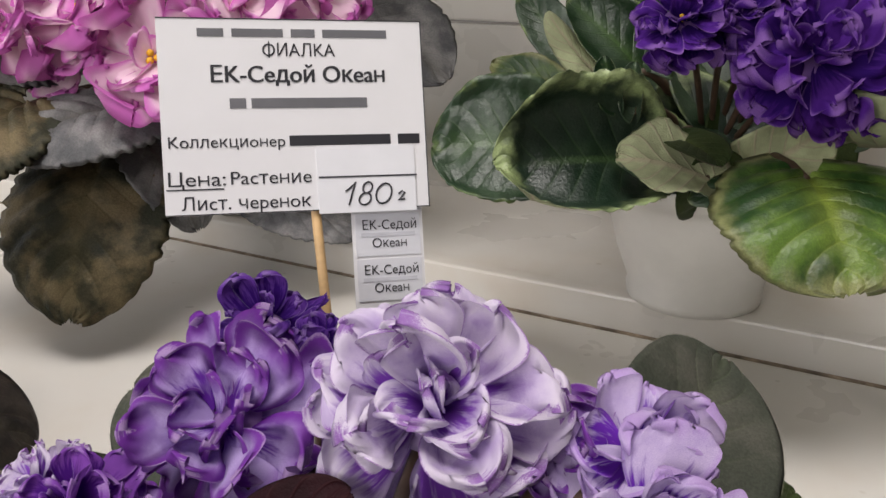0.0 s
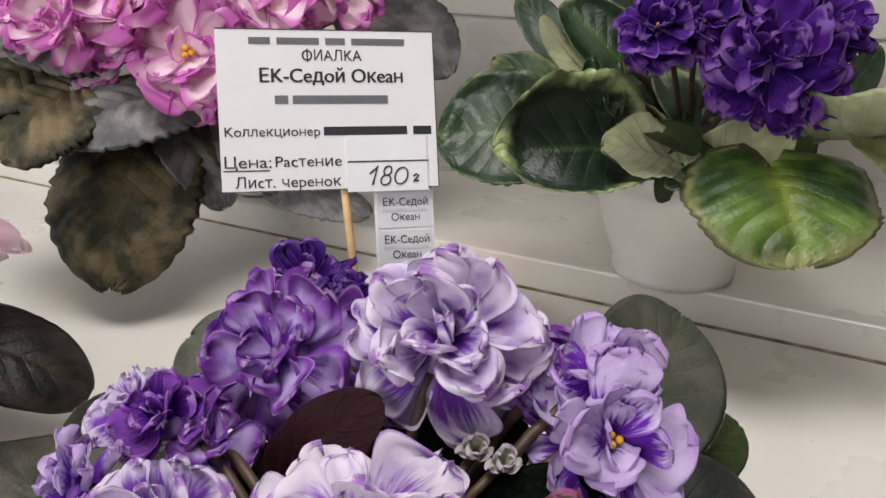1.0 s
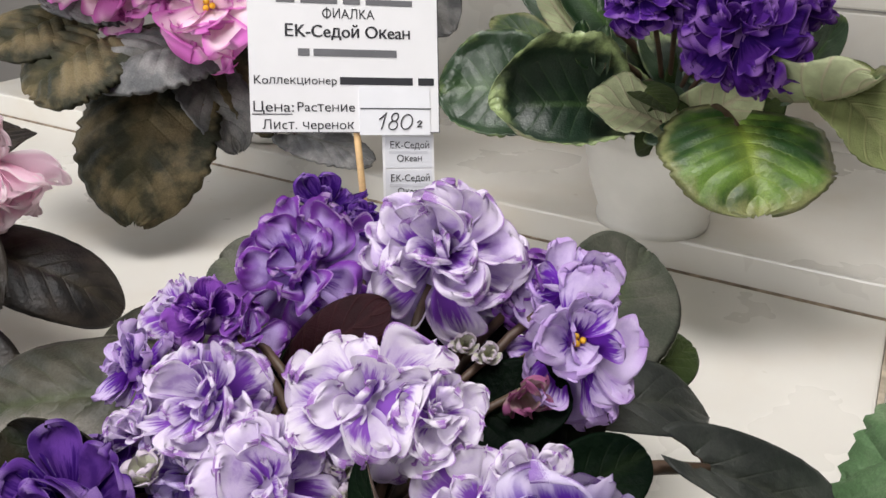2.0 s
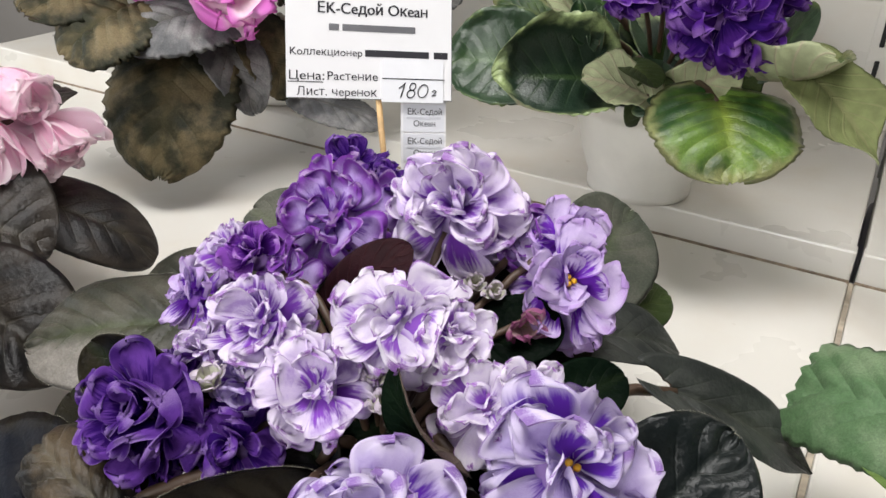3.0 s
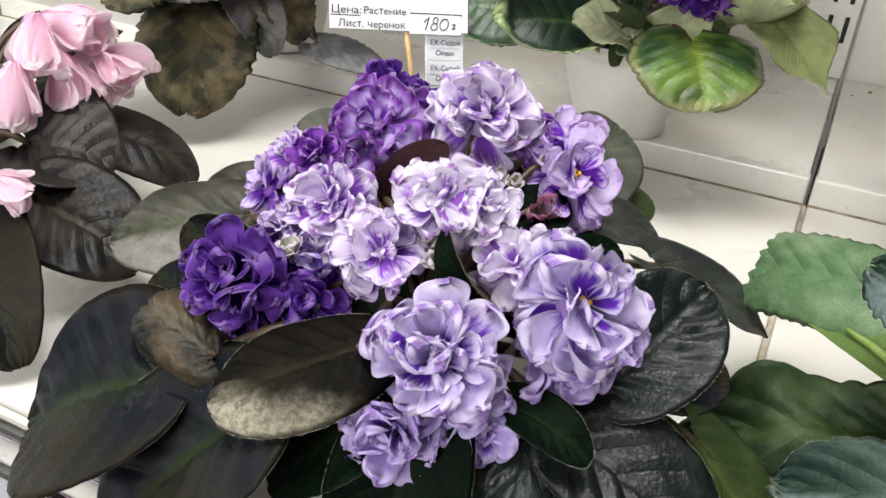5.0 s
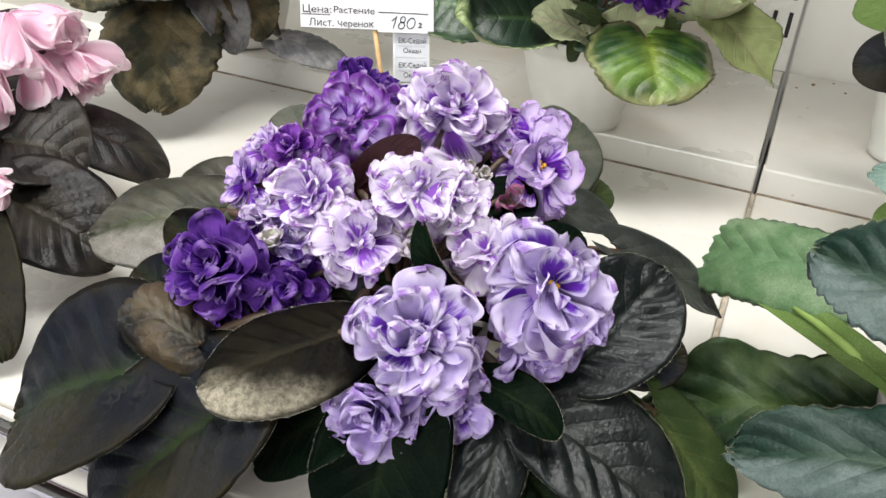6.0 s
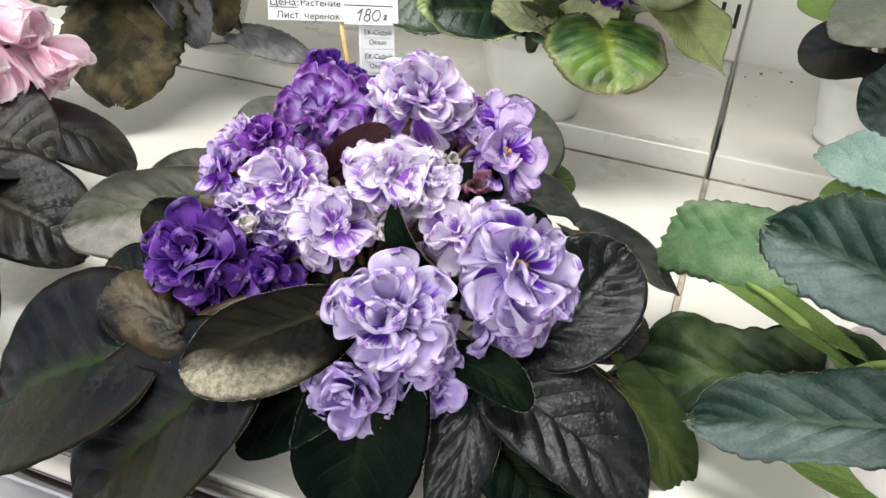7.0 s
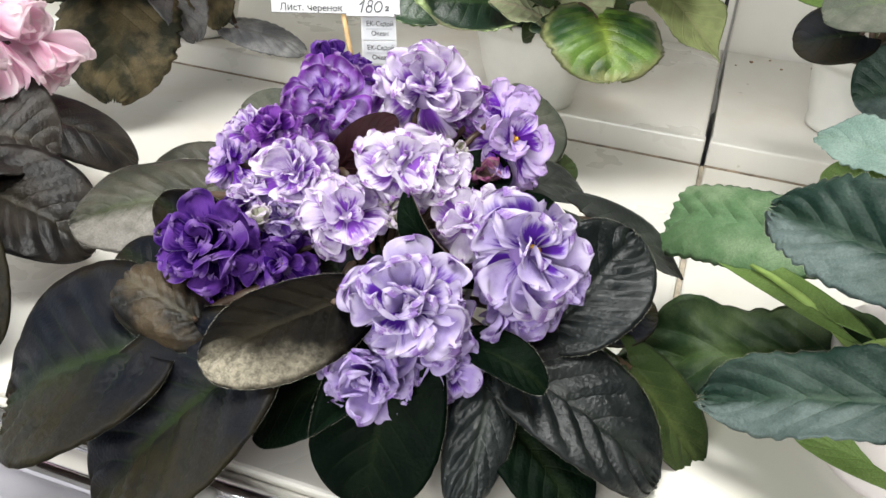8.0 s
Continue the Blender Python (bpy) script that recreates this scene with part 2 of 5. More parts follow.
# its paler half is the folded blade's sheen, put into the colour
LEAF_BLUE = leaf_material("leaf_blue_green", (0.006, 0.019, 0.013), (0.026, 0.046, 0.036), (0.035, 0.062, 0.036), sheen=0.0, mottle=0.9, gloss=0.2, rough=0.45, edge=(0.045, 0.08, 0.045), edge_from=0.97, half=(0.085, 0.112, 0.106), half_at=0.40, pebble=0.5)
LEAF_PALEBLUE = leaf_material("leaf_pale_blue_green", (0.115, 0.170, 0.145), (0.185, 0.240, 0.210), (0.13, 0.18, 0.13), sheen=0.1)
LEAF_FRESH = leaf_material("leaf_fresh_green", (0.010, 0.026, 0.008), (0.060, 0.085, 0.036), (0.07, 0.12, 0.03), sheen=0.0, mottle=0.9, gloss=0.2, edge=(0.07, 0.12, 0.04), edge_from=0.97)
LEAF_LIGHT = leaf_material("leaf_light_green", (0.105, 0.165, 0.045), (0.155, 0.225, 0.075), (0.15, 0.22, 0.07), sheen=0.03)
LEAF_GLOSSY = leaf_material("leaf_glossy_green", (0.010, 0.030, 0.011), (0.060, 0.095, 0.058), (0.08, 0.15, 0.04), gloss=0.55, rough=0.33, sheen=0.0, mottle=0.8, edge=(0.24, 0.32, 0.10), edge_from=0.93)
LEAF_VARIEGATED = leaf_material("leaf_variegated", (0.012, 0.040, 0.009), (0.085, 0.150, 0.026), (0.26, 0.33, 0.05), gloss=0.4, rough=0.36, sheen=0.0, mottle=1.0, edge=(0.17, 0.18, 0.075), edge_from=0.78)
LEAF_CUPPED = leaf_material("leaf_cupped_green", (0.006, 0.018, 0.009), (0.024, 0.040, 0.026), (0.07, 0.13, 0.04), gloss=0.5, rough=0.36, sheen=0.0, mottle=0.8, edge=(0.27, 0.34, 0.15), edge_from=0.80)
LEAF_MOTTLED = leaf_material("leaf_mottled", (0.030, 0.032, 0.022), (0.165, 0.132, 0.075), (0.08, 0.07, 0.035), rough=0.42, sheen=0.0, mottle=0.9)
LEAF_SILVER = leaf_material("leaf_silver", (0.095, 0.098, 0.102), (0.28, 0.275, 0.27), (0.09, 0.085, 0.065), rough=0.42, sheen=0.05, mottle=0.9, gloss=0.2)
UNDER_RED = under_material("underside_red", (0.015, 0.0026, 0.0045), (0.028, 0.007, 0.008))
UNDER_DULL = under_material("underside_dull", (0.085, 0.060, 0.050), (0.12, 0.10, 0.07))
UNDER_LIGHT = under_material("underside_light_green", (0.16, 0.27, 0.075), (0.22, 0.33, 0.12))
UNDER_VARIEGATED = under_material("underside_variegated", (0.31, 0.34, 0.20), (0.33, 0.26, 0.20))
UNDER_OLIVE = under_material("underside_olive", (0.13, 0.15, 0.06), (0.17, 0.17, 0.08))

PALE = petal_material("petal_pale_lilac", body=(0.77, 0.69, 0.83), heart=(0.22, 0.065, 0.45), rim=(0.84, 0.79, 0.86), heart_to=0.48, rim_from=0.88, streak=1.0, vary=1.0, through=0.3, rim_amount=0.5, blotch=0.5, line=(0.24, 0.05, 0.40), line_amount=0.8, soft_rim=0.2, fleck=0.2)
FROSTED = petal_material("petal_white_lilac", body=(0.80, 0.755, 0.83), heart=(0.27, 0.10, 0.50), rim=(0.86, 0.825, 0.865), heart_to=0.32, rim_from=0.88, streak=0.9, vary=0.9, through=0.3, rim_amount=0.5, blotch=0.28, line=(0.26, 0.06, 0.42), line_amount=0.85, soft_rim=0.2, fleck=0.15)
EDGED = petal_material("petal_purple_edged", (0.74, 0.63, 0.84), (0.15, 0.028, 0.40), (0.34, 0.12, 0.53), heart_to=0.38, rim_from=0.97, streak=1.1, vary=1.1, through=0.3, rim_amount=0.4, blotch=0.25, soft_rim=0.14)
# lilac, darkened further: shade on the lower flowers is put into the colour
LILAC = petal_material("petal_lilac", (0.46, 0.36, 0.67), (0.15, 0.050, 0.40), (0.68, 0.60, 0.80), heart_to=0.34, rim_from=0.88, streak=0.9, vary=0.9, through=0.3, rim_amount=0.5, blotch=0.3, line=(0.17, 0.04, 0.36), line_amount=0.65, soft_rim=0.24, fleck=0.16)
CENTRED = petal_material("petal_violet_heart", (0.59, 0.50, 0.75), (0.115, 0.028, 0.36), (0.81, 0.75, 0.86), heart_to=0.49, rim_from=0.88, streak=0.9, vary=0.9, through=0.3, rim_amount=0.55, blotch=0.3, line=(0.17, 0.033, 0.36), line_amount=0.75, soft_rim=0.22, fleck=0.18)
MID = petal_material("petal_mid_violet", (0.60, 0.47, 0.79), (0.13, 0.026, 0.32), (0.17, 0.030, 0.31), heart_to=0.08, rim_from=0.90, streak=1.0, vary=1.0, through=0.28, blotch=0.5, soft_rim=0.34, rim_amount=0.95, line=(0.66, 0.52, 0.72), line_amount=0.5, fleck=0.28)
DARK = petal_material("petal_dark_violet", (0.145, 0.050, 0.325), (0.032, 0.006, 0.13), (0.44, 0.30, 0.60), heart_to=0.46, rim_from=0.99, streak=1.1, vary=1.3, rim_amount=0.7, blotch=0.6)
PLUM = petal_material("petal_plum", (0.27, 0.085, 0.45), (0.075, 0.012, 0.20), (0.56, 0.38, 0.68), heart_to=0.42, rim_from=0.99, streak=0.9, vary=1.0)
PURPLE = petal_material("petal_deep_purple", (0.085, 0.020, 0.23), (0.024, 0.005, 0.105), (0.36, 0.19, 0.52), heart_to=0.45, rim_from=0.97, vary=1.0, streak=0.9, through=0.2, rim_amount=0.55, blotch=0.45)
PICOTEE = petal_material("petal_pink_edged", (0.95, 0.69, 0.83), (0.96, 0.80, 0.84), (0.60, 0.075, 0.50), blotch=0.08, heart_to=0.40, rim_from=0.96, streak=0.8, vary=0.3, rim_amount=0.85, soft_rim=0.2)
BELL = petal_material("petal_shell_pink", (0.97, 0.76, 0.86), (0.93, 0.52, 0.72), (0.97, 0.88, 0.91), heart_to=0.10, rim_from=0.9, vary=0.3, through=0.5, blotch=0.25)
BUD_PALE = petal_material("bud_cream", (0.68, 0.66, 0.58), (0.45, 0.50, 0.30), (0.62, 0.52, 0.66), heart_to=0.3)
BUD_PINK = petal_material("bud_pink", (0.50, 0.30, 0.36), (0.35, 0.28, 0.18), (0.36, 0.08, 0.25), heart_to=0.3)


# ---- building helpers ----
def mesh_of(name, bm, mats, smooth=True):
    me = bpy.data.meshes.new(name)
    bm.to_mesh(me)
    bm.free()
    for m in mats if isinstance(mats, (list, tuple)) else (mats,):
        me.materials.append(m)
    if smooth:
        me.polygons.foreach_set("use_smooth", [True] * len(me.polygons))
    return me


def part(name, bm, material, parent, label="", smooth=True):
    """One mesh object under a thing or under a part."""
    ob = new(name, mesh_of(name, bm, material, smooth))
    ob.parent = parent
    return tagged(ob, label)


def thing(name, place, label, category, group=""):
    ob = new(name)
    ob.empty_display_size = 0.02
    ob.location = place
    return tagged(ob, label, category, group)


def add_box(bm, lo, hi, bevel=0.0):
    size = [b - a for a, b in zip(lo, hi)]
    mid = [(a + b) / 2 for a, b in zip(lo, hi)]
    made = bmesh.ops.create_cube(bm, size=1.0, matrix=Matrix.Translation(mid) @ Matrix.Diagonal((*size, 1)))
    if bevel:
        edges = {e for v in made["verts"] for e in v.link_edges}
        bmesh.ops.bevel(bm, geom=list(edges), offset=bevel, segments=2, affect="EDGES", profile=0.5)
    return bm


def add_tube(bm, points, radii, sides=8):
    """A tube through points, with a radius at each."""
    pts = [Vector(p) for p in points]
    rings = []
    for i, p in enumerate(pts):
        way = (pts[min(i + 1, len(pts) - 1)] - pts[max(i - 1, 0)]).normalized()
        q = way.to_track_quat("Z", "Y")
        rings.append([bm.verts.new(p + q @ Vector((math.cos(a) * radii[i], math.sin(a) * radii[i], 0)))
                      for a in (2 * math.pi * k / sides for k in range(sides))])
    for a, b in zip(rings, rings[1:]):
        for k in range(sides):
            bm.faces.new((a[k], a[(k + 1) % sides], b[(k + 1) % sides], b[k]))
    bm.faces.new(rings[0][::-1])
    bm.faces.new(rings[-1])
    return bm


def arc(a, b, lift, steps=7):
    """Points from a to b, bowed by the vector lift."""
    a, b, lift = Vector(a), Vector(b), Vector(lift)
    return [a.lerp(b, k / steps) + lift * (4 * k / steps * (1 - k / steps)) for k in range(steps + 1)]


def lathe(bm, profile, sides=40):
    """Turn (radius, height) pairs about z."""
    rings = [[bm.verts.new((r * math.cos(a), r * math.sin(a), z)) for a in (2 * math.pi * k / sides for k in range(sides))]
             for r, z in profile]
    for a, b in zip(rings, rings[1:]):
        for k in range(sides):
            bm.faces.new((a[k], a[(k + 1) % sides], b[(k + 1) % sides], b[k]))
    bm.faces.new(rings[0][::-1])
    bm.faces.new(rings[-1])
    return bm


def smooth_step(x):
    x = min(1.0, max(0.0, x))
    return x * x * (3 - 2 * x)


# ---- room ----
def slab(name, lo, hi, mat, bevel=0.0, label="", m=SHELF):
    ob = new(name, mesh_of(name, add_box(bmesh.new(), lo, hi, bevel), mat, False))
    ob.matrix_world = m
    return tagged(ob, label, "", "", "structure")


slab("floor", (-3.0, -3.2, -0.95), (3.0, 1.2, -0.90), FLOORING)
slab("wall_north", (-3.0, 1.1, -0.90), (3.0, 1.2, 2.1), WALL)
for lo, hi in (((-3.0, -3.2, -0.9), (-1.45, -3.1, 2.1)), ((0.45, -3.2, -0.9), (3.0, -3.1, 2.1)),
               ((-1.45, -3.2, -0.9), (0.45, -3.1, 0.45)), ((-1.45, -3.2, 1.95), (0.45, -3.1, 2.1))):
    slab("wall_south", lo, hi, WALL)
slab("wall_east", (3.0, -3.2, -0.90), (3.1, 1.2, 2.1), WALL)
# openings made in the unseen walls and ceiling for the added lamps
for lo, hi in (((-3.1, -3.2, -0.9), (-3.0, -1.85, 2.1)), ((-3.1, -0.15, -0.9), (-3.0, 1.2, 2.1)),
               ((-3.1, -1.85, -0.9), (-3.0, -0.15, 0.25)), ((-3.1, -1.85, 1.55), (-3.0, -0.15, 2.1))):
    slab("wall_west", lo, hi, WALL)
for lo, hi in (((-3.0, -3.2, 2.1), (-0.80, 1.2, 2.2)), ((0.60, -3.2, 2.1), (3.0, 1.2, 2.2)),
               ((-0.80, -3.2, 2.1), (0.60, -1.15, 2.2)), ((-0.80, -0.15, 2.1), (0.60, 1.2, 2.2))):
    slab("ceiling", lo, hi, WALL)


# ---- shelf unit: stepped white sheet-metal modules, side by side ----
def module(x0, x1, paint, label):
    ob = thing("display_shelf", (0, 0, 0), label, "shelf", "shelf modules side by side")
    ob.matrix_world = SHELF
    g = 0.0018
    part("shelf_board", add_box(bmesh.new(), (x0 + g, -0.470, -0.030), (x1 - g, -0.002, 0.0), 0.002), paint, ob, "", False)
    part("riser", add_box(bmesh.new(), (x0 + g, 0.0, -0.030), (x1 - g, 0.0125, 0.0225), 0.0018), paint, ob, "", False)
    part("foot_joint", add_box(bmesh.new(), (x0 + g, -0.0019, -0.006), (x1 - g, -0.0002, 0.0005)), CRACK, ob, "thin brown dirt line", False)
    part("step_board", add_box(bmesh.new(), (x0 + g * 1.6, 0.013, -0.006), (x1 - g * 1.6, 0.305, 0.021), 0.0015), paint, ob, "", False)
    part("back_panel", add_box(bmesh.new(), (x0 + g, 0.310, -0.030), (x1 - g, 0.322, 0.138), 0.002), paint, ob, "", False)
    part("back_panel", add_box(bmesh.new(), (x0 + g, 0.311, 0.1405), (x1 - g, 0.322, 0.62), 0.002), paint, ob, "", False)
    part("front_lip", add_box(bmesh.new(), (x0 + g, -0.476, -0.040), (x1 - g, -0.4705, -0.004), 0.002), paint, ob, "", False)
    # unseen board, added overhead to shade the step and back panel
    part("unseen_shade_board", add_box(bmesh.new(), (x0 + g, -0.13, 0.56), (x1 - g, 0.3105, 0.585), 0.003), paint, ob, "", False)
    part("plinth", add_box(bmesh.new(), (x0 + g, -0.70, -0.90), (x1 - g, 0.30, -0.050), 0.004), BASE, ob, "greyish lower front board", False)
    part("joint_filler", add_box(bmesh.new(), (x1 - g + 0.0002, -0.468, -0.030), (x1 + g - 0.0002, 0.0, -0.0012)), GROUT, ob, "soiled beige joint", False)
    return ob


module(-0.9, 0.0, WHITE, "white painted stepped metal display shelf module")
module(0.0, 0.9, WHITE_OLD, "slightly yellowed white stepped metal shelf module")

post = thing("slotted_upright", (0, 0, 0), "white steel upright with paired black slots", "upright")
post.matrix_world = SHELF
part("channel", add_box(bmesh.new(), (-0.036, 0.302, 0.0215), (-0.001, 0.3095, 0.62), 0.001), WHITE, post, "", False)
slot_mesh = mesh_of("slot", add_box(bmesh.new(), (-0.0022, -0.0012, -0.0135), (0.0022, 0.0012, 0.0135), 0.0008), SLOT, False)
for k in range(14):
    for x in (-0.0265, -0.0105):
        s = new("slot", slot_mesh)
        s.parent, s.location = post, (x, 0.3014, 0.072 + 0.04 * k)

for y, z in ((-0.482, -0.004), (-0.497, -0.012)):
    rail = new("chrome_rail", mesh_of("chrome_rail", add_tube(bmesh.new(), [(-0.9, y, z), (-0.3, y, z), (0.3, y, z), (0.9, y, z)], [0.0042] * 4, 14), CHROME))
    rail.matrix_world = SHELF
    tagged(rail, "polished chrome rail along the shelf's front edge", "rail", "front rails")
knob = new("rail_clip", mesh_of("rail_clip", lathe(bmesh.new(), [(0.001, 0.0), (0.004, 0.0006), (0.005, 0.003), (0.004, 0.006), (0.001, 0.007)], 16), POT))
knob.matrix_world = SHELF @ pose(-0.182, -0.4895, -0.007)
tagged(knob, "small cream plastic clip between the chrome rails", "clip")


# ---- plants ----
def pot(plant, radius, height, mat=POT, foot=0.8):
    r0, r1 = radius * foot, radius
    prof = [(r0 * 0.9, 0.0), (r0, 0.001), (r0 * 1.02, 0.006), (r0 * 0.985, 0.009), (r0 + (r1 - r0) * 0.45, height * 0.4), (r1 * 0.975, height * 0.8),
            (r1 * 0.98, height * 0.86), (r1 * 1.03, height * 0.875), (r1 * 1.045, height * 0.98), (r1 * 1.03, height), (r1 * 0.98, height),
            (r1 * 0.94, height * 0.9), (r1 * 0.9, height * 0.85)]
    part("pot", lathe(bmesh.new(), prof, 48), mat, plant, "plain white plastic pot")
    bm = bmesh.new()
    bmesh.ops.create_grid(bm, x_segments=14, y_segments=14, size=radius * 0.66)
    for v in bm.verts:
        v.co.z = height * 0.86 + noise.noise(v.co * 120) * 0.002
    part("soil", bm, SOIL, plant, "dark crumbly peat")


def leaf(plant, base, tip, width, normal, mat=None, under=None, cup=0.1, bow=0.05, wave=0.0, quilt=0.3, teeth=0.15, point=0.06, fold=0.0, hair=0, path=None, label="", bend=0.0, roll=0.0, crest=0.0):
    """A leaf blade from base to tip, of that width, facing normal, with its petiole to the plant's crown.
    cup lifts the margins, bow arches the blade, wave ripples the margins, quilt swells the fields between the side veins,
    bend curves the blade sideways, roll turns its margins over, crest raises one fold across it."""
    origin = plant.location
    b, t = Vector(base) - origin, Vector(tip) - origin
    a = t - b
    length = a.length
    a.normalize()
    n = Vector(normal)
    n = (n - a * n.dot(a)).normalized()
    s = a.cross(n)
    seed = sum(base) * 37.7
    nu, nv = 22, (64 if teeth > 0.4 else 34)
    half = width / 2
    top, low, uvs = [], [], []
    bm = bmesh.new()
    layer = bm.loops.layers.uv.new("UVMap")
    for j in range(nv + 1):
        v = 0.004 + 0.992 * (0.5 - 0.5 * math.cos(math.pi * j / nv))
        belly = math.sin(math.pi * v ** 0.86) ** (0.36 if v < 0.446 else 0.40 + 0.65 * point * smooth_step((v - 0.446) / 0.4 + (0.4 if point < 0 else 0)))
        for i in range(nu + 1):
            u = -1 + 2 * i / nu
            au = abs(u)
            rim = smooth_step((max(au, v) - 0.8) / 0.2)
            scallop = 1 + teeth * 0.085 * (abs(math.sin(math.pi * (13 * v + 0.4 * math.sin(9 * v + seed)))) ** 0.7 - 0.6 + 0.25 * math.sin(57 * v + seed)) * smooth_step((au - 0.7) / 0.3)
            w = half * min(belly, 1.03) * scallop * (1 + 0.05 * noise.noise((v * 2.2, (1 if u > 0 else -1) * 3.0, seed)))
            along = v - 0.22 * au * au * (1 - v) ** 3 + teeth * 0.022 * math.sin(22 * u + seed) * smooth_step((v - 0.9) / 0.1)
            side = (v - au * 0.38) * 6.0
            field = abs(math.sin(math.pi * side)) ** 0.7 * (1 - au ** 6) * smooth_step(au / 0.15)
            h = half * (cup * 1.6 * au * au + fold * au) * min(1.0, belly)
            h += length * bow * 4 * v * (1 - v) - length * abs(bow) * 0.7 * v ** 4
            h += quilt * 0.0036 * field * (half / 0.03) - 0.0012 * math.exp(-(u / 0.06) ** 2) * (1 - v)
            h += wave * half * math.sin(11 * v + (2.1 if u > 0 else 0.0) + seed) * au ** 3
            h += half * 0.08 * noise.noise((u * 1.3, v * 2.0, seed + 5)) + quilt * 0.0006 * noise.noise((u * 9, v * 12, seed))
            edge_turn = roll * smooth_step((max(au, v) - 0.72) / 0.28)
            h += half * (0.34 * edge_turn - 0.10 * abs(edge_turn) * math.sin(15 * v + 2.5 * u + seed))
            h += crest * length * math.exp(-((v - 0.55 - 0.1 * u) / 0.13) ** 2) * (0.5 + 0.5 * u)
            p = b + a * (length * (along - 0.03 * abs(edge_turn) * v)) + s * (u * w * (1 - 0.06 * abs(edge_turn)) + bend * length * 4 * v * (1 - v)) + n * h
            thick = 0.0011 * (1 - 0.7 * rim)
            top.append(bm.verts.new(p))
            edge = i in (0, nu) or j in (0, nv)
            low.append(top[-1] if edge else bm.verts.new(p - n * thick))
            uvs.append((0.5 + u / 2, v))
    row = nu + 1
    for j in range(nv):
        for i in range(nu):
            k = (j * row + i, j * row + i + 1, (j + 1) * row + i + 1, (j + 1) * row + i)
            one, two = (k[0], k[1], k[2]), (k[0], k[2], k[3])
            for grid, order, slot in ((top, one, 0), (top, two, 0), (low, one[::-1], 1), (low, two[::-1], 1)):
                if len({grid[q] for q in order}) < 3 or (slot and all(top[q] is low[q] for q in order)):
                    continue
                f = bm.faces.new([grid[q] for q in order])
                f.material_index = slot
                for loop, q in zip(f.loops, order):
                    loop[layer].uv = uvs[q]
    bm.normal_update()
    loop_ids = [j * row for j in range(nv + 1)] + [nv * row + i for i in range(1, nu + 1)] + [j * row + nu for j in range(nv - 1, -1, -1)]
    heart = b + a * length * 0.45
    rim_points = [top[q].co.copy() for q in loop_ids]
    ob = part("leaf", bm, [mat or LEAF_DARK, under or UNDER_DULL], plant, label)
    # petiole
    crown = Vector((0, 0, plant["crown"]))
    stalk = arc(crown + (b - crown) * 0.12, b + a * length * 0.04, (0, 0, 0.012), 6)
    radii = [0.0030, 0.0029, 0.0027, 0.0026, 0.0025, 0.0024, 0.0018]
    if path:
        stalk = [Vector(q) - origin for q in path]
        radii = [0.0038 - 0.0004 * k for k in range(len(stalk) - 1)] + [0.0012]
    green = mat in (LEAF_SAGE, LEAF_BLUE, LEAF_FRESH, LEAF_LIGHT, LEAF_PALEBLUE)
    part("petiole", add_tube(bmesh.new(), stalk, radii), STEM_GREEN if green else STEM, ob)
    if hair:
        rng = random.Random(int(seed * 1000) % 99991)
        fuzz = bmesh.new()
        spots = []
        for p, q in zip(rim_points, rim_points[1:]):
            for _ in range(int((q - p).length / 0.00022)):
                w = p.lerp(q, rng.random())
                spots.append((w, (w - heart).normalized()))
        for q, d in spots:
            way = (d + n * rng.uniform(-0.2, 0.8) + Vector([rng.uniform(-1, 1) for _ in range(3)]) * 0.5).normalized() * rng.uniform(0.0004, 0.0010)
            flank = way.cross(n).normalized() * 0.00003
            fuzz.faces.new([fuzz.verts.new(q - flank), fuzz.verts.new(q + flank), fuzz.verts.new(q + way)])
        tagged(part("leaf_hairs", fuzz, HAIR_PALE if hair > 1 else HAIR, ob, "fine pale hairs"), kind="stuff")
    return ob


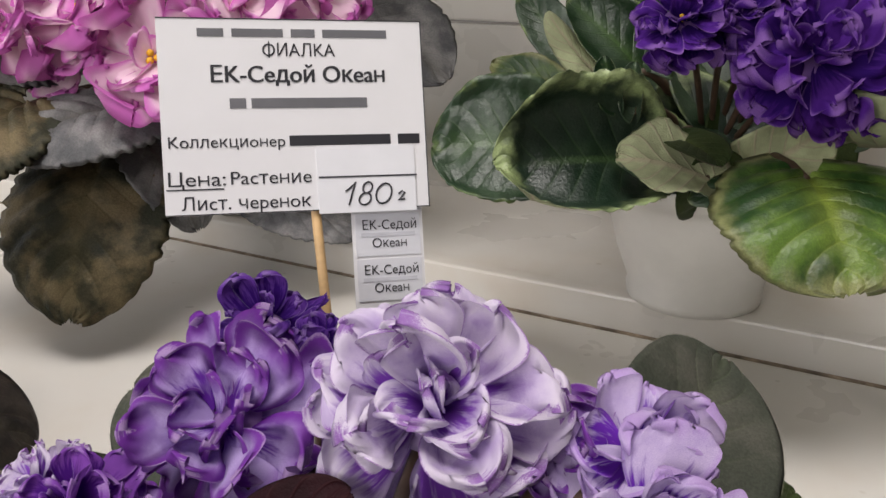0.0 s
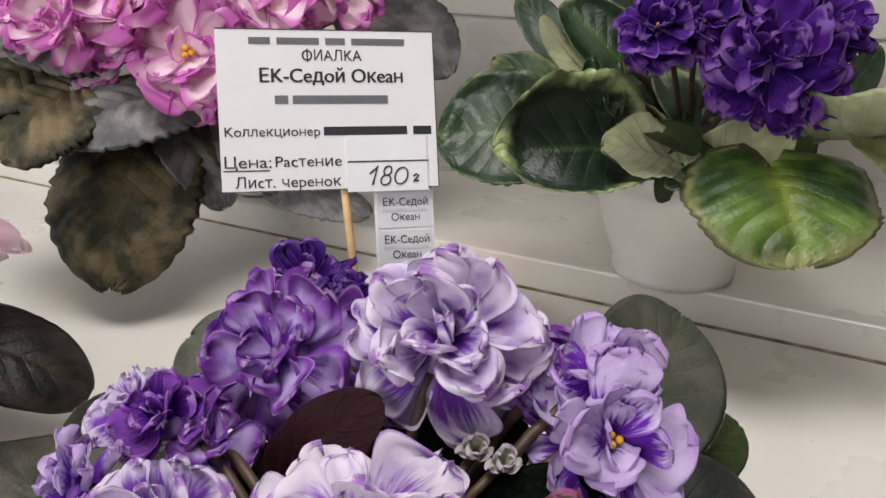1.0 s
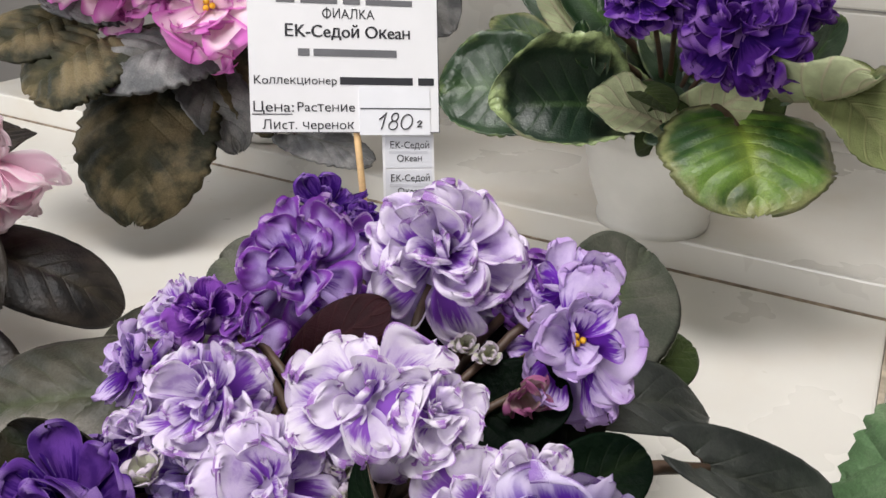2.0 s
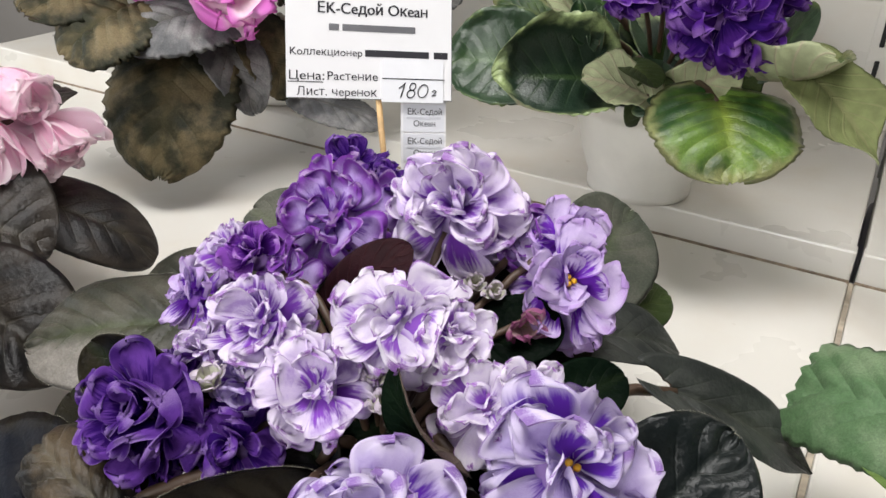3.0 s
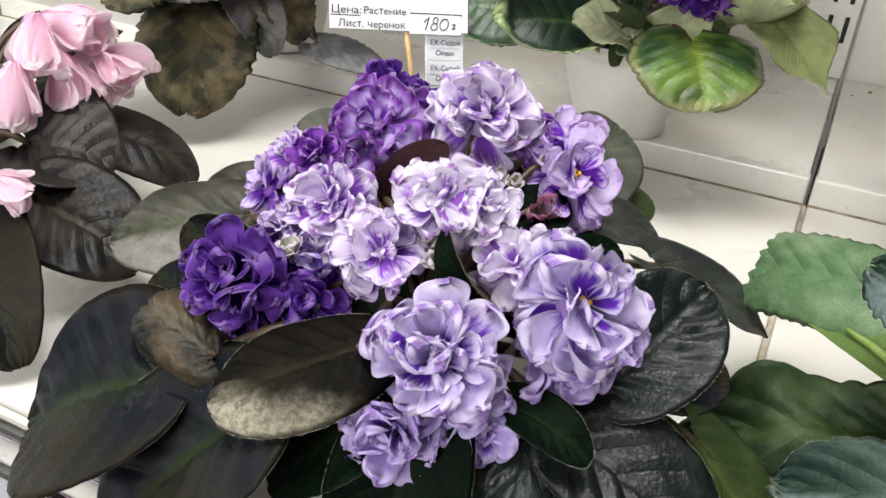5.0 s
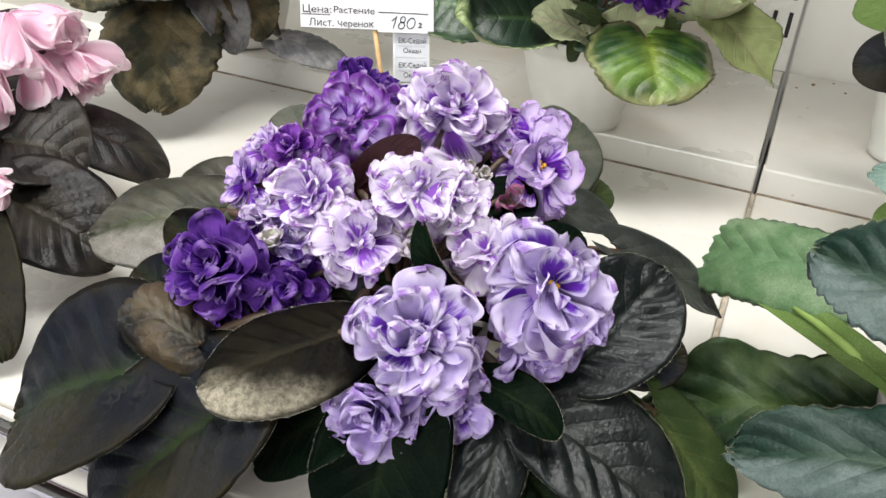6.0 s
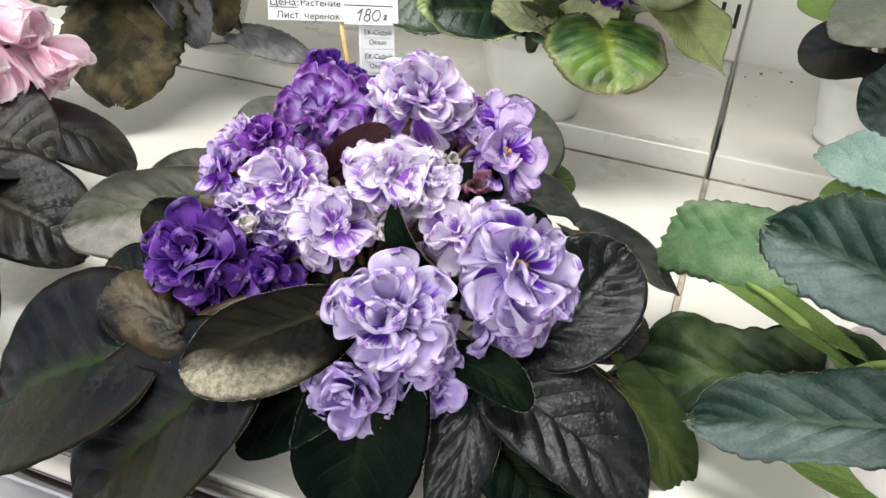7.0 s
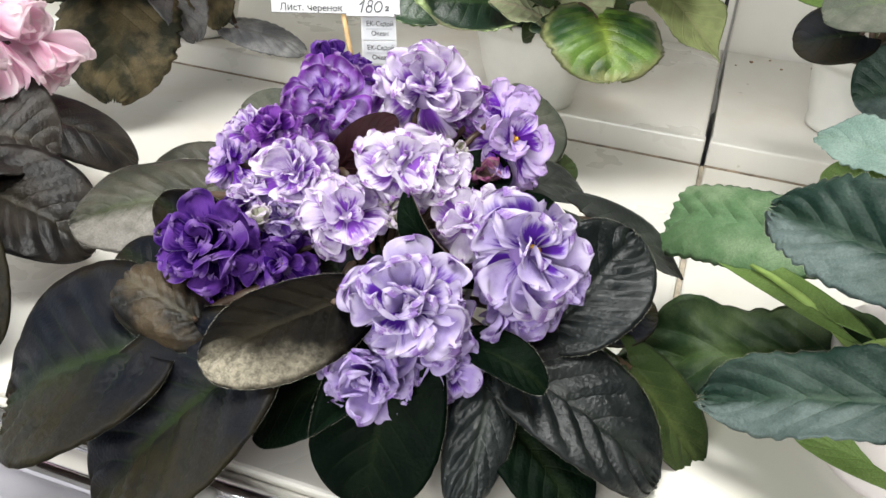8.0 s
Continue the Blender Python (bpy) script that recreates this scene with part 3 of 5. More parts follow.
def petal_mesh(name, mat, rng, width, cup, curl, ruffle, teeth=0.0, crease=0.0, twist=0.0):
    """A petal one unit long from its base at the origin along y, facing z: crease folds it along its middle, twist turns it towards its end."""
    nu, nv = 20, 16
    bm = bmesh.new()
    layer = bm.loops.layers.uv.new("UVMap")
    ph, ph2, k = rng.uniform(0, 6), rng.uniform(0, 6), rng.uniform(0.9, 2.1)
    skew, lop = rng.uniform(-0.16, 0.16), rng.uniform(-0.14, 0.14)
    notch = rng.choice((0.0, 0.0, 0.05, 0.10))
    grid = []
    for j in range(nv + 1):
        v = 0.02 + 0.98 * math.sin(math.pi / 2 * j / nv)
        hw = width / 2 * v ** 0.62 * max(0.0, 1 - v ** 6) ** 0.5 * 1.15
        for i in range(nu + 1):
            u = -1 + 2 * i / nu
            r = smooth_step((max(abs(u), v) - 0.55) / 0.45)
            bite = 1 + teeth * (0.07 * math.sin(6 * u + 8 * v + ph) + 0.045 * math.sin(17 * u + 7 * v + ph2) + 0.02 * math.sin(37 * u + ph)) * r
            x = u * hw * bite * (1 + lop * u) + skew * v * v
            y = v * bite * (1 - 0.05 * abs(u)) - notch * math.exp(-(u / 0.25) ** 2) * v ** 4
            z = cup * (u * hw) ** 2 * 2.6 / max(width, 0.1) - cup * 0.4 * v * (1 - v)
            z += crease * abs(u) * hw * v
            z -= curl * v ** 3 * (1 + 0.5 * math.sin(2.2 * u + ph2))
            z += ruffle * r * (math.sin(k * math.pi * u + ph) * 0.8 + math.sin(2.1 * math.pi * u * v + ph2) * 0.45)
            z += ruffle * 0.34 * r * math.sin(8.5 * u + 4 * v + ph2) + 0.026 * r * r * math.sin(19 * u + 9 * v + ph)
            ta = twist * v * v
            x, z = x * math.cos(ta) - z * math.sin(ta), x * math.sin(ta) + z * math.cos(ta)
            grid.append((bm.verts.new((x, y, z)), (0.5 + u / 2, v)))
    row = nu + 1
    for j in range(nv):
        for i in range(nu):
            q = [grid[j * row + i], grid[j * row + i + 1], grid[(j + 1) * row + i + 1], grid[(j + 1) * row + i]]
            f = bm.faces.new([v for v, _ in q])
            for loop, (_, uv) in zip(f.loops, q):
                loop[layer].uv = uv
    bmesh.ops.remove_doubles(bm, verts=bm.verts, dist=0.0005)
    return mesh_of(name, bm, mat)


POOL = {}


def petals_of(mat, frill):
    """Petal shapes of that colour, shared by all its flowers."""
    key = (mat.name, frill)
    if key not in POOL:
        rng = random.Random(len(POOL) * 17 + 5)
        if frill == 2:
            POOL[key] = [petal_mesh("petal", mat, rng, rng.uniform(1.0, 1.15), 0.55, rng.uniform(-0.12, 0.05), rng.uniform(0.03, 0.06), 0.7) for _ in range(6)]
            return POOL[key]
        POOL[key] = [petal_mesh("petal", mat, rng, rng.uniform(0.95, 1.35), rng.uniform(-0.1, 0.4), rng.uniform(-0.18, 0.26), rng.uniform(0.07, 0.15) * (1.5 if frill else 1),
                                1.6 if frill else 0.75, rng.choice((0.0, 0.0, 0.12, 0.3, -0.15)), rng.uniform(-0.25, 0.25)) for _ in range(14)]
    return POOL[key]


ANTHER_MESH = mesh_of("anther", lathe(bmesh.new(), [(0.02, -0.05), (0.09, -0.03), (0.11, 0.03), (0.07, 0.09), (0.02, 0.11)], 10), ANTHER)


def flower(plant, centre, radius, normal, mat, seed=0, dense=0, flat=0, eye=0, single=0, frill=0, bell=0, wide=0):
    """A blossom at centre, facing normal: whorls of ruffled petals, its stalk running back to the crown; eye: shows its anthers; wide: opened flat round a deep throat."""
    rng = random.Random(seed)
    c = Vector(centre) - plant.location
    z = Vector(normal).normalized()
    turn = z.to_track_quat("Z", "Y")
    m = Matrix.Translation(c) @ turn.to_matrix().to_4x4()
    back = m.inverted()
    crown = Vector((0, 0, plant["crown"]))
    depth = 0.30 * radius
    stalk = [back @ p for p in arc(crown + (c - crown) * 0.1, c - z * depth * 1.5, Vector((0, 0, 0.018)), 6)]
    bm = add_tube(bmesh.new(), stalk + [Vector((0, 0, -depth))], [0.0017] * 7 + [0.0026], 7)
    if not bell:
        lathe(bm, [(0.02 * radius, -0.34 * radius), (0.30 * radius, -0.30 * radius), (0.40 * radius, -0.12 * radius), (0.30 * radius, -0.02 * radius), (0.02 * radius, 0.0)], 12)
        bm.faces.ensure_lookup_table()
        for f in bm.faces[-(4 * 12 + 2):]:
            f.material_index = 1
    ob = part("flower", bm, [STEM, mat], plant)
    ob.matrix_basis = m
    pool = petals_of(mat, 2 if bell else 1 if single else frill)
    # whorls: petals, lean from the axis, length, base height
    if bell:
        whorls = [(5, 19, 1.2, -0.6), (4, 12, 1.05, -0.55)]
    elif single:
        whorls = [(6, 84, 1.05, -0.12), (4, 64, 0.85, -0.05), (3, 38, 0.5, 0.0)]
    elif wide:
        whorls = [(7, 112, 0.92, -0.30), (7, 92, 1.04, -0.20), (6, 74, 1.04, -0.10), (6, 52, 0.84, -0.06), (5, 36, 0.56, -0.04)]
    elif dense:
        whorls = [(9, 106, 0.96, -0.30), (8, 86, 1.02, -0.18), (8, 64, 0.98, -0.08), (6, 42, 0.88, -0.04), (4, 24, 0.72, 0.0), (2, 8, 0.52, 0.0)]
    else:
        whorls = [(7, 102, 0.98, -0.26), (7, 80, 1.02, -0.12), (6, 56, 0.92, -0.05), (4, 34, 0.76, 0.0), (2, 14, 0.50, 0.0)]
    squash = 0.86 if flat else 1.0
    for count, lean, size, lift in whorls:
        spin = rng.uniform(0, 360)
        for k in range(count):
            size_k = radius * size * rng.uniform(0.78, 1.14) * (0.95 if bell else 1)
            lean_k = lean + rng.uniform(-24, 20) * (0.4 if bell else 1)
            ang = spin + 360 / count * k + rng.uniform(-26, 26) * (0.7 if bell else 1)
            p = new("petal", rng.choice(pool))
            p.parent = ob
            spread = rng.uniform(0.85, 1.15) * (0.82 if bell else 1.2 if single else 0.92 if dense else 0.95)
            inset = 0.0 if bell or single else 0.20 * size * radius * max(0.0, math.sin(radians(min(lean, 90))))
            size_k *= 1.0 if bell or single else 0.86
            p.matrix_basis = (pose(0, 0, lift * radius * squash, 0, 0, ang) @ pose(0, 0.03 * radius, 0, 90 - lean_k, 0, 0) @ pose(0, inset, 0)
                              @ pose(0, 0, 0, 0, rng.uniform(-38, 38) * (0.15 if bell else 1), 0) @ Matrix.Diagonal((size_k * spread, size_k, size_k * rng.choice((1, 1, 0.7, -0.5)), 1)))
    if eye:
        for k in range(3):
            an = new("anther", ANTHER_MESH)
            an.parent = ob
            an.matrix_basis = pose(0.07 * radius * math.cos(k * 2.1), 0.07 * radius * math.sin(k * 2.1), 0.13 * radius, 40, 20 * k, 70 * k) @ Matrix.Diagonal((radius * 0.5, radius * 0.5, radius * 0.6, 1))
    return ob


def bud(plant, centre, radius, normal, mat):
    """A half-open bud of overlapping petals."""
    c = Vector(centre) - plant.location
    z = Vector(normal).normalized()
    m = Matrix.Translation(c) @ z.to_track_quat("Z", "Y").to_matrix().to_4x4()
    crown = Vector((0, 0, plant["crown"]))
    back = m.inverted()
    stalk = [back @ p for p in arc(crown, c - z * radius * 0.6, Vector((0, 0, 0.012)), 5)]
    ob = part("bud", add_tube(bmesh.new(), stalk, [0.0014] * 6, 7), STEM, plant)
    ob.matrix_basis = m
    rng = random.Random(int(centre[0] * 1e4))
    for k in range(8):
        p = new("petal", petals_of(mat, 0)[k])
        p.parent = ob
        s = radius * rng.uniform(1.2, 1.5)
        p.matrix_basis = pose(0, 0, -0.7 * radius, 0, 0, k * 137) @ pose(0, 0.12 * radius, 0, 72 if k < 5 else 55, 0, 0) @ Matrix.Diagonal((s * 0.8, s, s, 1))


def plant(name, place, crown, label):
    ob = thing(name, place, label, "african violet", "potted violets on the shelf")
    ob["crown"] = crown
    return ob


violet = plant("potted_violet", (-0.028, 0.105, 0.0), 0.052, "double lilac and white violet with bronze leaves in a pot")
pot(violet, 0.045, 0.060)
green_violet = plant("potted_violet", (0.222, 0.012, 0.0), 0.062, "violet with large serrated blue-green leaves in a white pot")
pot(green_violet, 0.045, 0.066, POT_PINK)
bell_violet = plant("potted_violet", (-0.305, 0.255, 0.0), 0.06, "violet with drooping shell-pink bells and dark brown leaves")
pot(bell_violet, 0.045, 0.06)
frilled_violet = plant("potted_violet", (-0.165, 0.665, 0.022), 0.085, "pink violet with magenta frilled edges and mottled leaves")
pot(frilled_violet, 0.05, 0.08)
purple_violet = plant("potted_violet", (0.1475, 0.470, 0.022), 0.075, "deep purple violet with variegated wavy leaves, white pot")
pot(purple_violet, 0.056, 0.078, POT, 0.70)
far_violet = plant("potted_violet", (0.43, 0.40, 0.022), 0.075, "violet with rounded grey-green leaves on the upper step")
pot(far_violet, 0.045, 0.07)

# -- plants begin --

# the violet with the lilac flowers: outer leaves
leaf(violet, (-0.1393, 0.0706, 0.0448), (-0.2107, 0.0838, 0.0057), 0.1030, (-0.2982, -0.3340, 0.8941), cup=.10, bow=.10, quilt=.7, hair=1)
leaf(violet, (-0.0959, 0.0438, 0.0516), (-0.1616, 0.0285, -0.0120), 0.0881, (-0.3520, -0.3344, 0.8742), cup=.12, bow=.08, quilt=.7, hair=1)
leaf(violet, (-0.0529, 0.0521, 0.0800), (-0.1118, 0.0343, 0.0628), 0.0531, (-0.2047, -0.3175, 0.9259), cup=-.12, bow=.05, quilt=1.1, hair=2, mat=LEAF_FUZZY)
leaf(violet, (-0.1150, 0.0676, 0.0611), (-0.1587, 0.1051, 0.0660), 0.0385, (-0.2795, -0.4836, 0.8295), cup=-.25, bow=.16, wave=.22, roll=-.8, quilt=1.3, hair=1, mat=LEAF_CURLED)
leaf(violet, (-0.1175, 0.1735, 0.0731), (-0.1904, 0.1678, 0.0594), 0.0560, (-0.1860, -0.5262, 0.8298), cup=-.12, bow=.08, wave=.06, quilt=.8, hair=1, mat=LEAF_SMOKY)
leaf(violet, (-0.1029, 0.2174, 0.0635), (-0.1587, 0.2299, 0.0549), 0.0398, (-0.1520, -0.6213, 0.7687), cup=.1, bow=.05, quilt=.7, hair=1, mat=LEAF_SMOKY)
leaf(violet, (-0.0931, 0.0955, 0.0734), (-0.1335, 0.1078, 0.1035), 0.0331, (-0.3602, -0.6109, 0.7050), cup=.3, bow=-.05, hair=1, under=UNDER_RED)
leaf(violet, (-0.1255, 0.1160, 0.0450), (-0.1592, 0.1413, 0.0573), 0.0372, (-0.2640, -0.4094, 0.8733), cup=.1)
leaf(violet, (-0.0543, 0.2007, 0.0924), (-0.1024, 0.2353, 0.0992), 0.0415, (-0.3649, -0.4922, 0.7904), cup=.12, hair=1, mat=LEAF_GREY)
leaf(violet, (-0.0430, 0.0427, 0.0511), (-0.0940, 0.0415, 0.0176), 0.0445, (-0.3699, -0.4143, 0.8316), cup=.1, bow=.08, mat=LEAF_SHADED_GREEN, hair=1)
leaf(violet, (-0.0290, 0.0363, 0.0616), (-0.0444, 0.0077, -0.0015), 0.0578, (-0.1060, -0.5083, 0.8546), cup=.12, bow=.1, mat=LEAF_SHADED_GREEN, hair=1)
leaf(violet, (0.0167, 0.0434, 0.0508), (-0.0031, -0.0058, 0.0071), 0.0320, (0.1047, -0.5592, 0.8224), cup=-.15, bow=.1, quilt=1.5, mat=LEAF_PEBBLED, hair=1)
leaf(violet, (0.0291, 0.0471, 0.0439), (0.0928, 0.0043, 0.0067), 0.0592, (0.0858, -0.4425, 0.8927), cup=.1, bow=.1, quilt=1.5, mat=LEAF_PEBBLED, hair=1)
leaf(violet, (0.0226, 0.0334, 0.0252), (0.0513, -0.0112, 0.0003), 0.0444, (0.0783, -0.4808, 0.8733), cup=.1, bow=.1, quilt=.8, mat=LEAF_SHADED_GREEN)
leaf(violet, (0.0061, 0.0417, 0.0615), (0.0354, 0.0176, 0.0549), 0.0233, (-0.0074, -0.4684, 0.8835), cup=.15, bow=.12, quilt=.6, mat=LEAF_SHADED_GREEN, hair=1)
leaf(violet, (0.0507, 0.0586, 0.0608), (0.0930, 0.0815, 0.0960), 0.0527, (-0.0032, -0.6524, 0.7579), cup=.22, bow=.12, quilt=1.1, hair=1, mat=LEAF_PEBBLED, under=UNDER_RED)
leaf(violet, (0.0713, 0.0714, 0.0544), (0.1029, 0.0604, 0.0609), 0.0315, (0.1417, -0.7742, 0.6169), cup=.1, quilt=.6)
leaf(violet, (0.0830, 0.1264, 0.0805), (0.1533, 0.1297, 0.0381), 0.0334, (0.1042, -0.3794, 0.9193), cup=.12, bow=.06, point=1, quilt=.5, mat=LEAF_NIGHT)
leaf(violet, (0.0454, 0.1446, 0.0904), (0.0978, 0.1605, 0.0769), 0.0309, (0.0969, -0.4201, 0.9023), cup=.1, bow=.1, point=.6, quilt=.4, mat=LEAF_NIGHT)
leaf(violet, (0.0439, 0.1723, 0.0876), (0.0853, 0.2312, 0.1106), 0.0518, (0.1709, -0.7052, 0.6881), cup=.14, bow=.06, quilt=.4, hair=1, mat=LEAF_GREY)
leaf(violet, (0.0622, 0.1731, 0.0764), (0.1041, 0.2103, 0.0757), 0.0262, (0.1295, -0.6304, 0.7654), cup=.1, mat=LEAF_OLIVE)
leaf(violet, (-0.0489, 0.1396, 0.1024), (-0.0182, 0.1407, 0.1300), 0.0250, (-0.0882, 0.5416, -0.8360), cup=-.1, bow=-.1, under=UNDER_RED)
leaf(violet, (-0.0022, 0.0682, 0.0923), (-0.0247, 0.0724, 0.1220), 0.0186, (-0.7660, -0.1773, 0.6179), cup=.2, bow=.15, hair=1, mat=LEAF_SHADED_GREEN)
leaf(violet, (-0.0481, 0.0869, 0.0696), (-0.0649, 0.1067, 0.0819), 0.0223, (-0.1962, -0.5073, 0.8391), cup=.1)
leaf(violet, (0.0861, 0.0483, 0.0417), (0.1230, 0.0203, -0.0050), 0.0358, (-0.0499, -0.5399, 0.8402), cup=.1, bow=.06, quilt=.9, mat=LEAF_OLIVE)
leaf(violet, (-0.0054, 0.0515, 0.0456), (-0.0109, 0.0328, 0.0072), 0.0377, (-0.0943, -0.4521, 0.8870), cup=.1, mat=LEAF_SHADED_GREEN)
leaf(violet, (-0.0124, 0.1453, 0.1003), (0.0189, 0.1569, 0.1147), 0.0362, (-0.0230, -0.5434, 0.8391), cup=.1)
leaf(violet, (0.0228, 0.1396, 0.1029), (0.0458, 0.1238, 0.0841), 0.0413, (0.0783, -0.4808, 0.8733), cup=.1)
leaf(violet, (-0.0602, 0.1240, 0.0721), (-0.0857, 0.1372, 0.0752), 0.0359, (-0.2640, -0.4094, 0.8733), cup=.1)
leaf(violet, (-0.0247, 0.1470, 0.1002), (0.0201, 0.1621, 0.1108), 0.0346, (0.0078, -0.7437, 0.6685), cup=.1, mat=LEAF_SHADED_GREEN)

# its flowers
flower(violet, (-0.0039, 0.1552, 0.1412), 0.0257, (-0.0988, -0.6926, 0.7145), PALE, seed=1, dense=1)
flower(violet, (-0.0535, 0.1690, 0.1285), 0.0240, (-0.2369, -0.6846, 0.6894), MID, seed=2, wide=1)
flower(violet, (-0.0480, 0.2005, 0.1365), 0.0158, (-0.1636, -0.3544, 0.9207), DARK, seed=3)
flower(violet, (-0.0320, 0.1885, 0.1343), 0.0120, (0.1734, -0.5277, 0.8316), DARK, seed=4)
flower(violet, (0.0393, 0.1346, 0.1217), 0.0217, (0.1708, -0.7783, 0.6043), EDGED, seed=5, wide=1, eye=1)
flower(violet, (0.0387, 0.1501, 0.1320), 0.0156, (-0.0230, -0.5434, 0.8391), EDGED, seed=6)
flower(violet, (0.0259, 0.1547, 0.1269), 0.0142, (-0.1570, -0.7528, 0.6392), MID, seed=7)
flower(violet, (-0.0813, 0.1495, 0.1196), 0.0153, (-0.3846, -0.4907, 0.7818), PLUM, seed=8)
flower(violet, (-0.1023, 0.1336, 0.1103), 0.0135, (-0.6556, -0.3655, 0.6608), EDGED, seed=9)
flower(violet, (-0.0934, 0.1584, 0.1159), 0.0135, (-0.5369, -0.2993, 0.7888), PALE, seed=10)
flower(violet, (-0.0710, 0.1077, 0.1162), 0.0184, (-0.4209, -0.5280, 0.7376), PALE, seed=11, wide=1)
flower(violet, (-0.0233, 0.0941, 0.1263), 0.0208, (-0.1891, -0.4890, 0.8515), FROSTED, seed=12, wide=1)
flower(violet, (-0.0043, 0.0905, 0.1248), 0.0143, (0.1377, -0.5970, 0.7904), FROSTED, seed=13)
flower(violet, (-0.0489, 0.0813, 0.1073), 0.0181, (-0.2847, -0.7010, 0.6539), PALE, seed=14, wide=1)
flower(violet, (0.0073, 0.0763, 0.1062), 0.0166, (-0.0111, -0.7052, 0.7089), FROSTED, seed=15)
flower(violet, (0.0313, 0.0535, 0.1032), 0.0246, (0.1708, -0.7783, 0.6043), CENTRED, seed=16, wide=1, eye=1)
flower(violet, (0.0272, 0.0496, 0.0759), 0.0196, (0.1211, -0.9921, -0.0339), LILAC, seed=17)
flower(violet, (-0.0251, 0.0365, 0.0878), 0.0254, (-0.1920, -0.7039, 0.6839), CENTRED, seed=18, dense=1, flat=1)
flower(violet, (-0.0185, 0.0353, 0.0710), 0.0214, (-0.1372, -0.9393, 0.3146), LILAC, seed=19)
flower(violet, (-0.0403, 0.0307, 0.0570), 0.0205, (-0.5272, -0.8177, 0.2311), LILAC, seed=20, dense=1)
flower(violet, (-0.0056, 0.0316, 0.0563), 0.0151, (0.2683, -0.8935, 0.3601), LILAC, seed=21)
flower(violet, (-0.1088, 0.0908, 0.0872), 0.0242, (-0.5397, -0.5748, 0.6151), DARK, seed=22, dense=1)
flower(violet, (-0.1121, 0.0847, 0.0681), 0.0133, (-0.6396, -0.7548, 0.1459), DARK, seed=23)
flower(violet, (-0.0776, 0.0857, 0.0795), 0.0155, (-0.1676, -0.8034, 0.5714), DARK, seed=24, eye=1, flat=1)
flower(violet, (-0.0923, 0.1085, 0.1028), 0.0109, (-0.2795, -0.4836, 0.8295), PALE, seed=25)
flower(violet, (-0.0773, 0.0999, 0.0955), 0.0134, (-0.2369, -0.6846, 0.6894), LILAC, seed=26)
flower(violet, (0.0216, 0.0803, 0.1098), 0.0115, (0.1250, -0.6834, 0.7192), FROSTED, seed=71)
flower(violet, (-0.0606, 0.0954, 0.0989), 0.0117, (-0.2369, -0.6846, 0.6894), PALE, seed=72)
flower(violet, (-0.0364, 0.0964, 0.1129), 0.0111, (-0.2927, -0.5536, 0.7797), FROSTED, seed=73)
flower(violet, (0.0471, 0.0543, 0.0860), 0.0146, (0.4733, -0.7903, 0.3892), LILAC, seed=74)
flower(violet, (-0.0679, 0.1452, 0.1145), 0.0117, (-0.2927, -0.5536, 0.7797), MID, seed=75)
flower(violet, (-0.0524, 0.0436, 0.0529), 0.0120, (-0.55, -0.80, 0.20), LILAC, seed=77)
flower(violet, (-0.0283, 0.0295, 0.0538), 0.0129, (-0.25, -0.90, 0.30), LILAC, seed=76)
leaf(violet, (0.0073, 0.1203, 0.1025), (0.0376, 0.1223, 0.1109), 0.0284, (0.0530, -0.5702, 0.8198), cup=.1, mat=LEAF_SHADED_GREEN)
leaf(violet, (0.0270, 0.0955, 0.0867), (0.0611, 0.1132, 0.0961), 0.0261, (0.1456, -0.5622, 0.8141), cup=.1, mat=LEAF_SHADED_GREEN)
leaf(violet, (-0.0483, 0.1356, 0.0952), (-0.0590, 0.1571, 0.1046), 0.0238, (-0.2766, -0.5015, 0.8198), cup=.1, mat=LEAF_SHADED_GREEN)
leaf(violet, (-0.0223, 0.1038, 0.0829), (-0.0395, 0.0927, 0.0706), 0.0300, (-0.1963, -0.5242, 0.8286), cup=.1, mat=LEAF_SHADED_GREEN)
leaf(violet, (0.0191, 0.0813, 0.0793), (0.0021, 0.0788, 0.0781), 0.0262, (-0.0297, -0.5590, 0.8286), cup=.1, mat=LEAF_SHADED_GREEN)
leaf(violet, (-0.0404, 0.0766, 0.0551), (-0.0620, 0.0717, 0.0463), 0.0376, (-0.3583, -0.4571, 0.8141), cup=.1, mat=LEAF_SHADED_GREEN)
leaf(violet, (0.0074, 0.0639, 0.0490), (0.0179, 0.0508, 0.0279), 0.0325, (0.0628, -0.5550, 0.8295), cup=.1, mat=LEAF_SHADED_GREEN)
bud(violet, (0.0045, 0.1330, 0.1205), 0.0048, (-0.0384, -0.6137, 0.7886), BUD_PALE)
bud(violet, (0.0115, 0.1300, 0.1185), 0.0042, (0.1295, -0.6304, 0.7654), BUD_PALE)
bud(violet, (-0.0251, 0.0776, 0.1057), 0.0062, (-0.0384, -0.6137, 0.7886), BUD_PALE)
bud(violet, (-0.0875, 0.0955, 0.0992), 0.0069, (-0.2466, -0.3327, 0.9102), BUD_PALE)
bud(violet, (-0.0307, 0.0875, 0.1101), 0.0068, (-0.0074, -0.4684, 0.8835), BUD_PALE)
bud(violet, (0.0228, 0.1176, 0.1116), 0.0074, (0.1995, -0.9713, 0.1295), BUD_PINK)

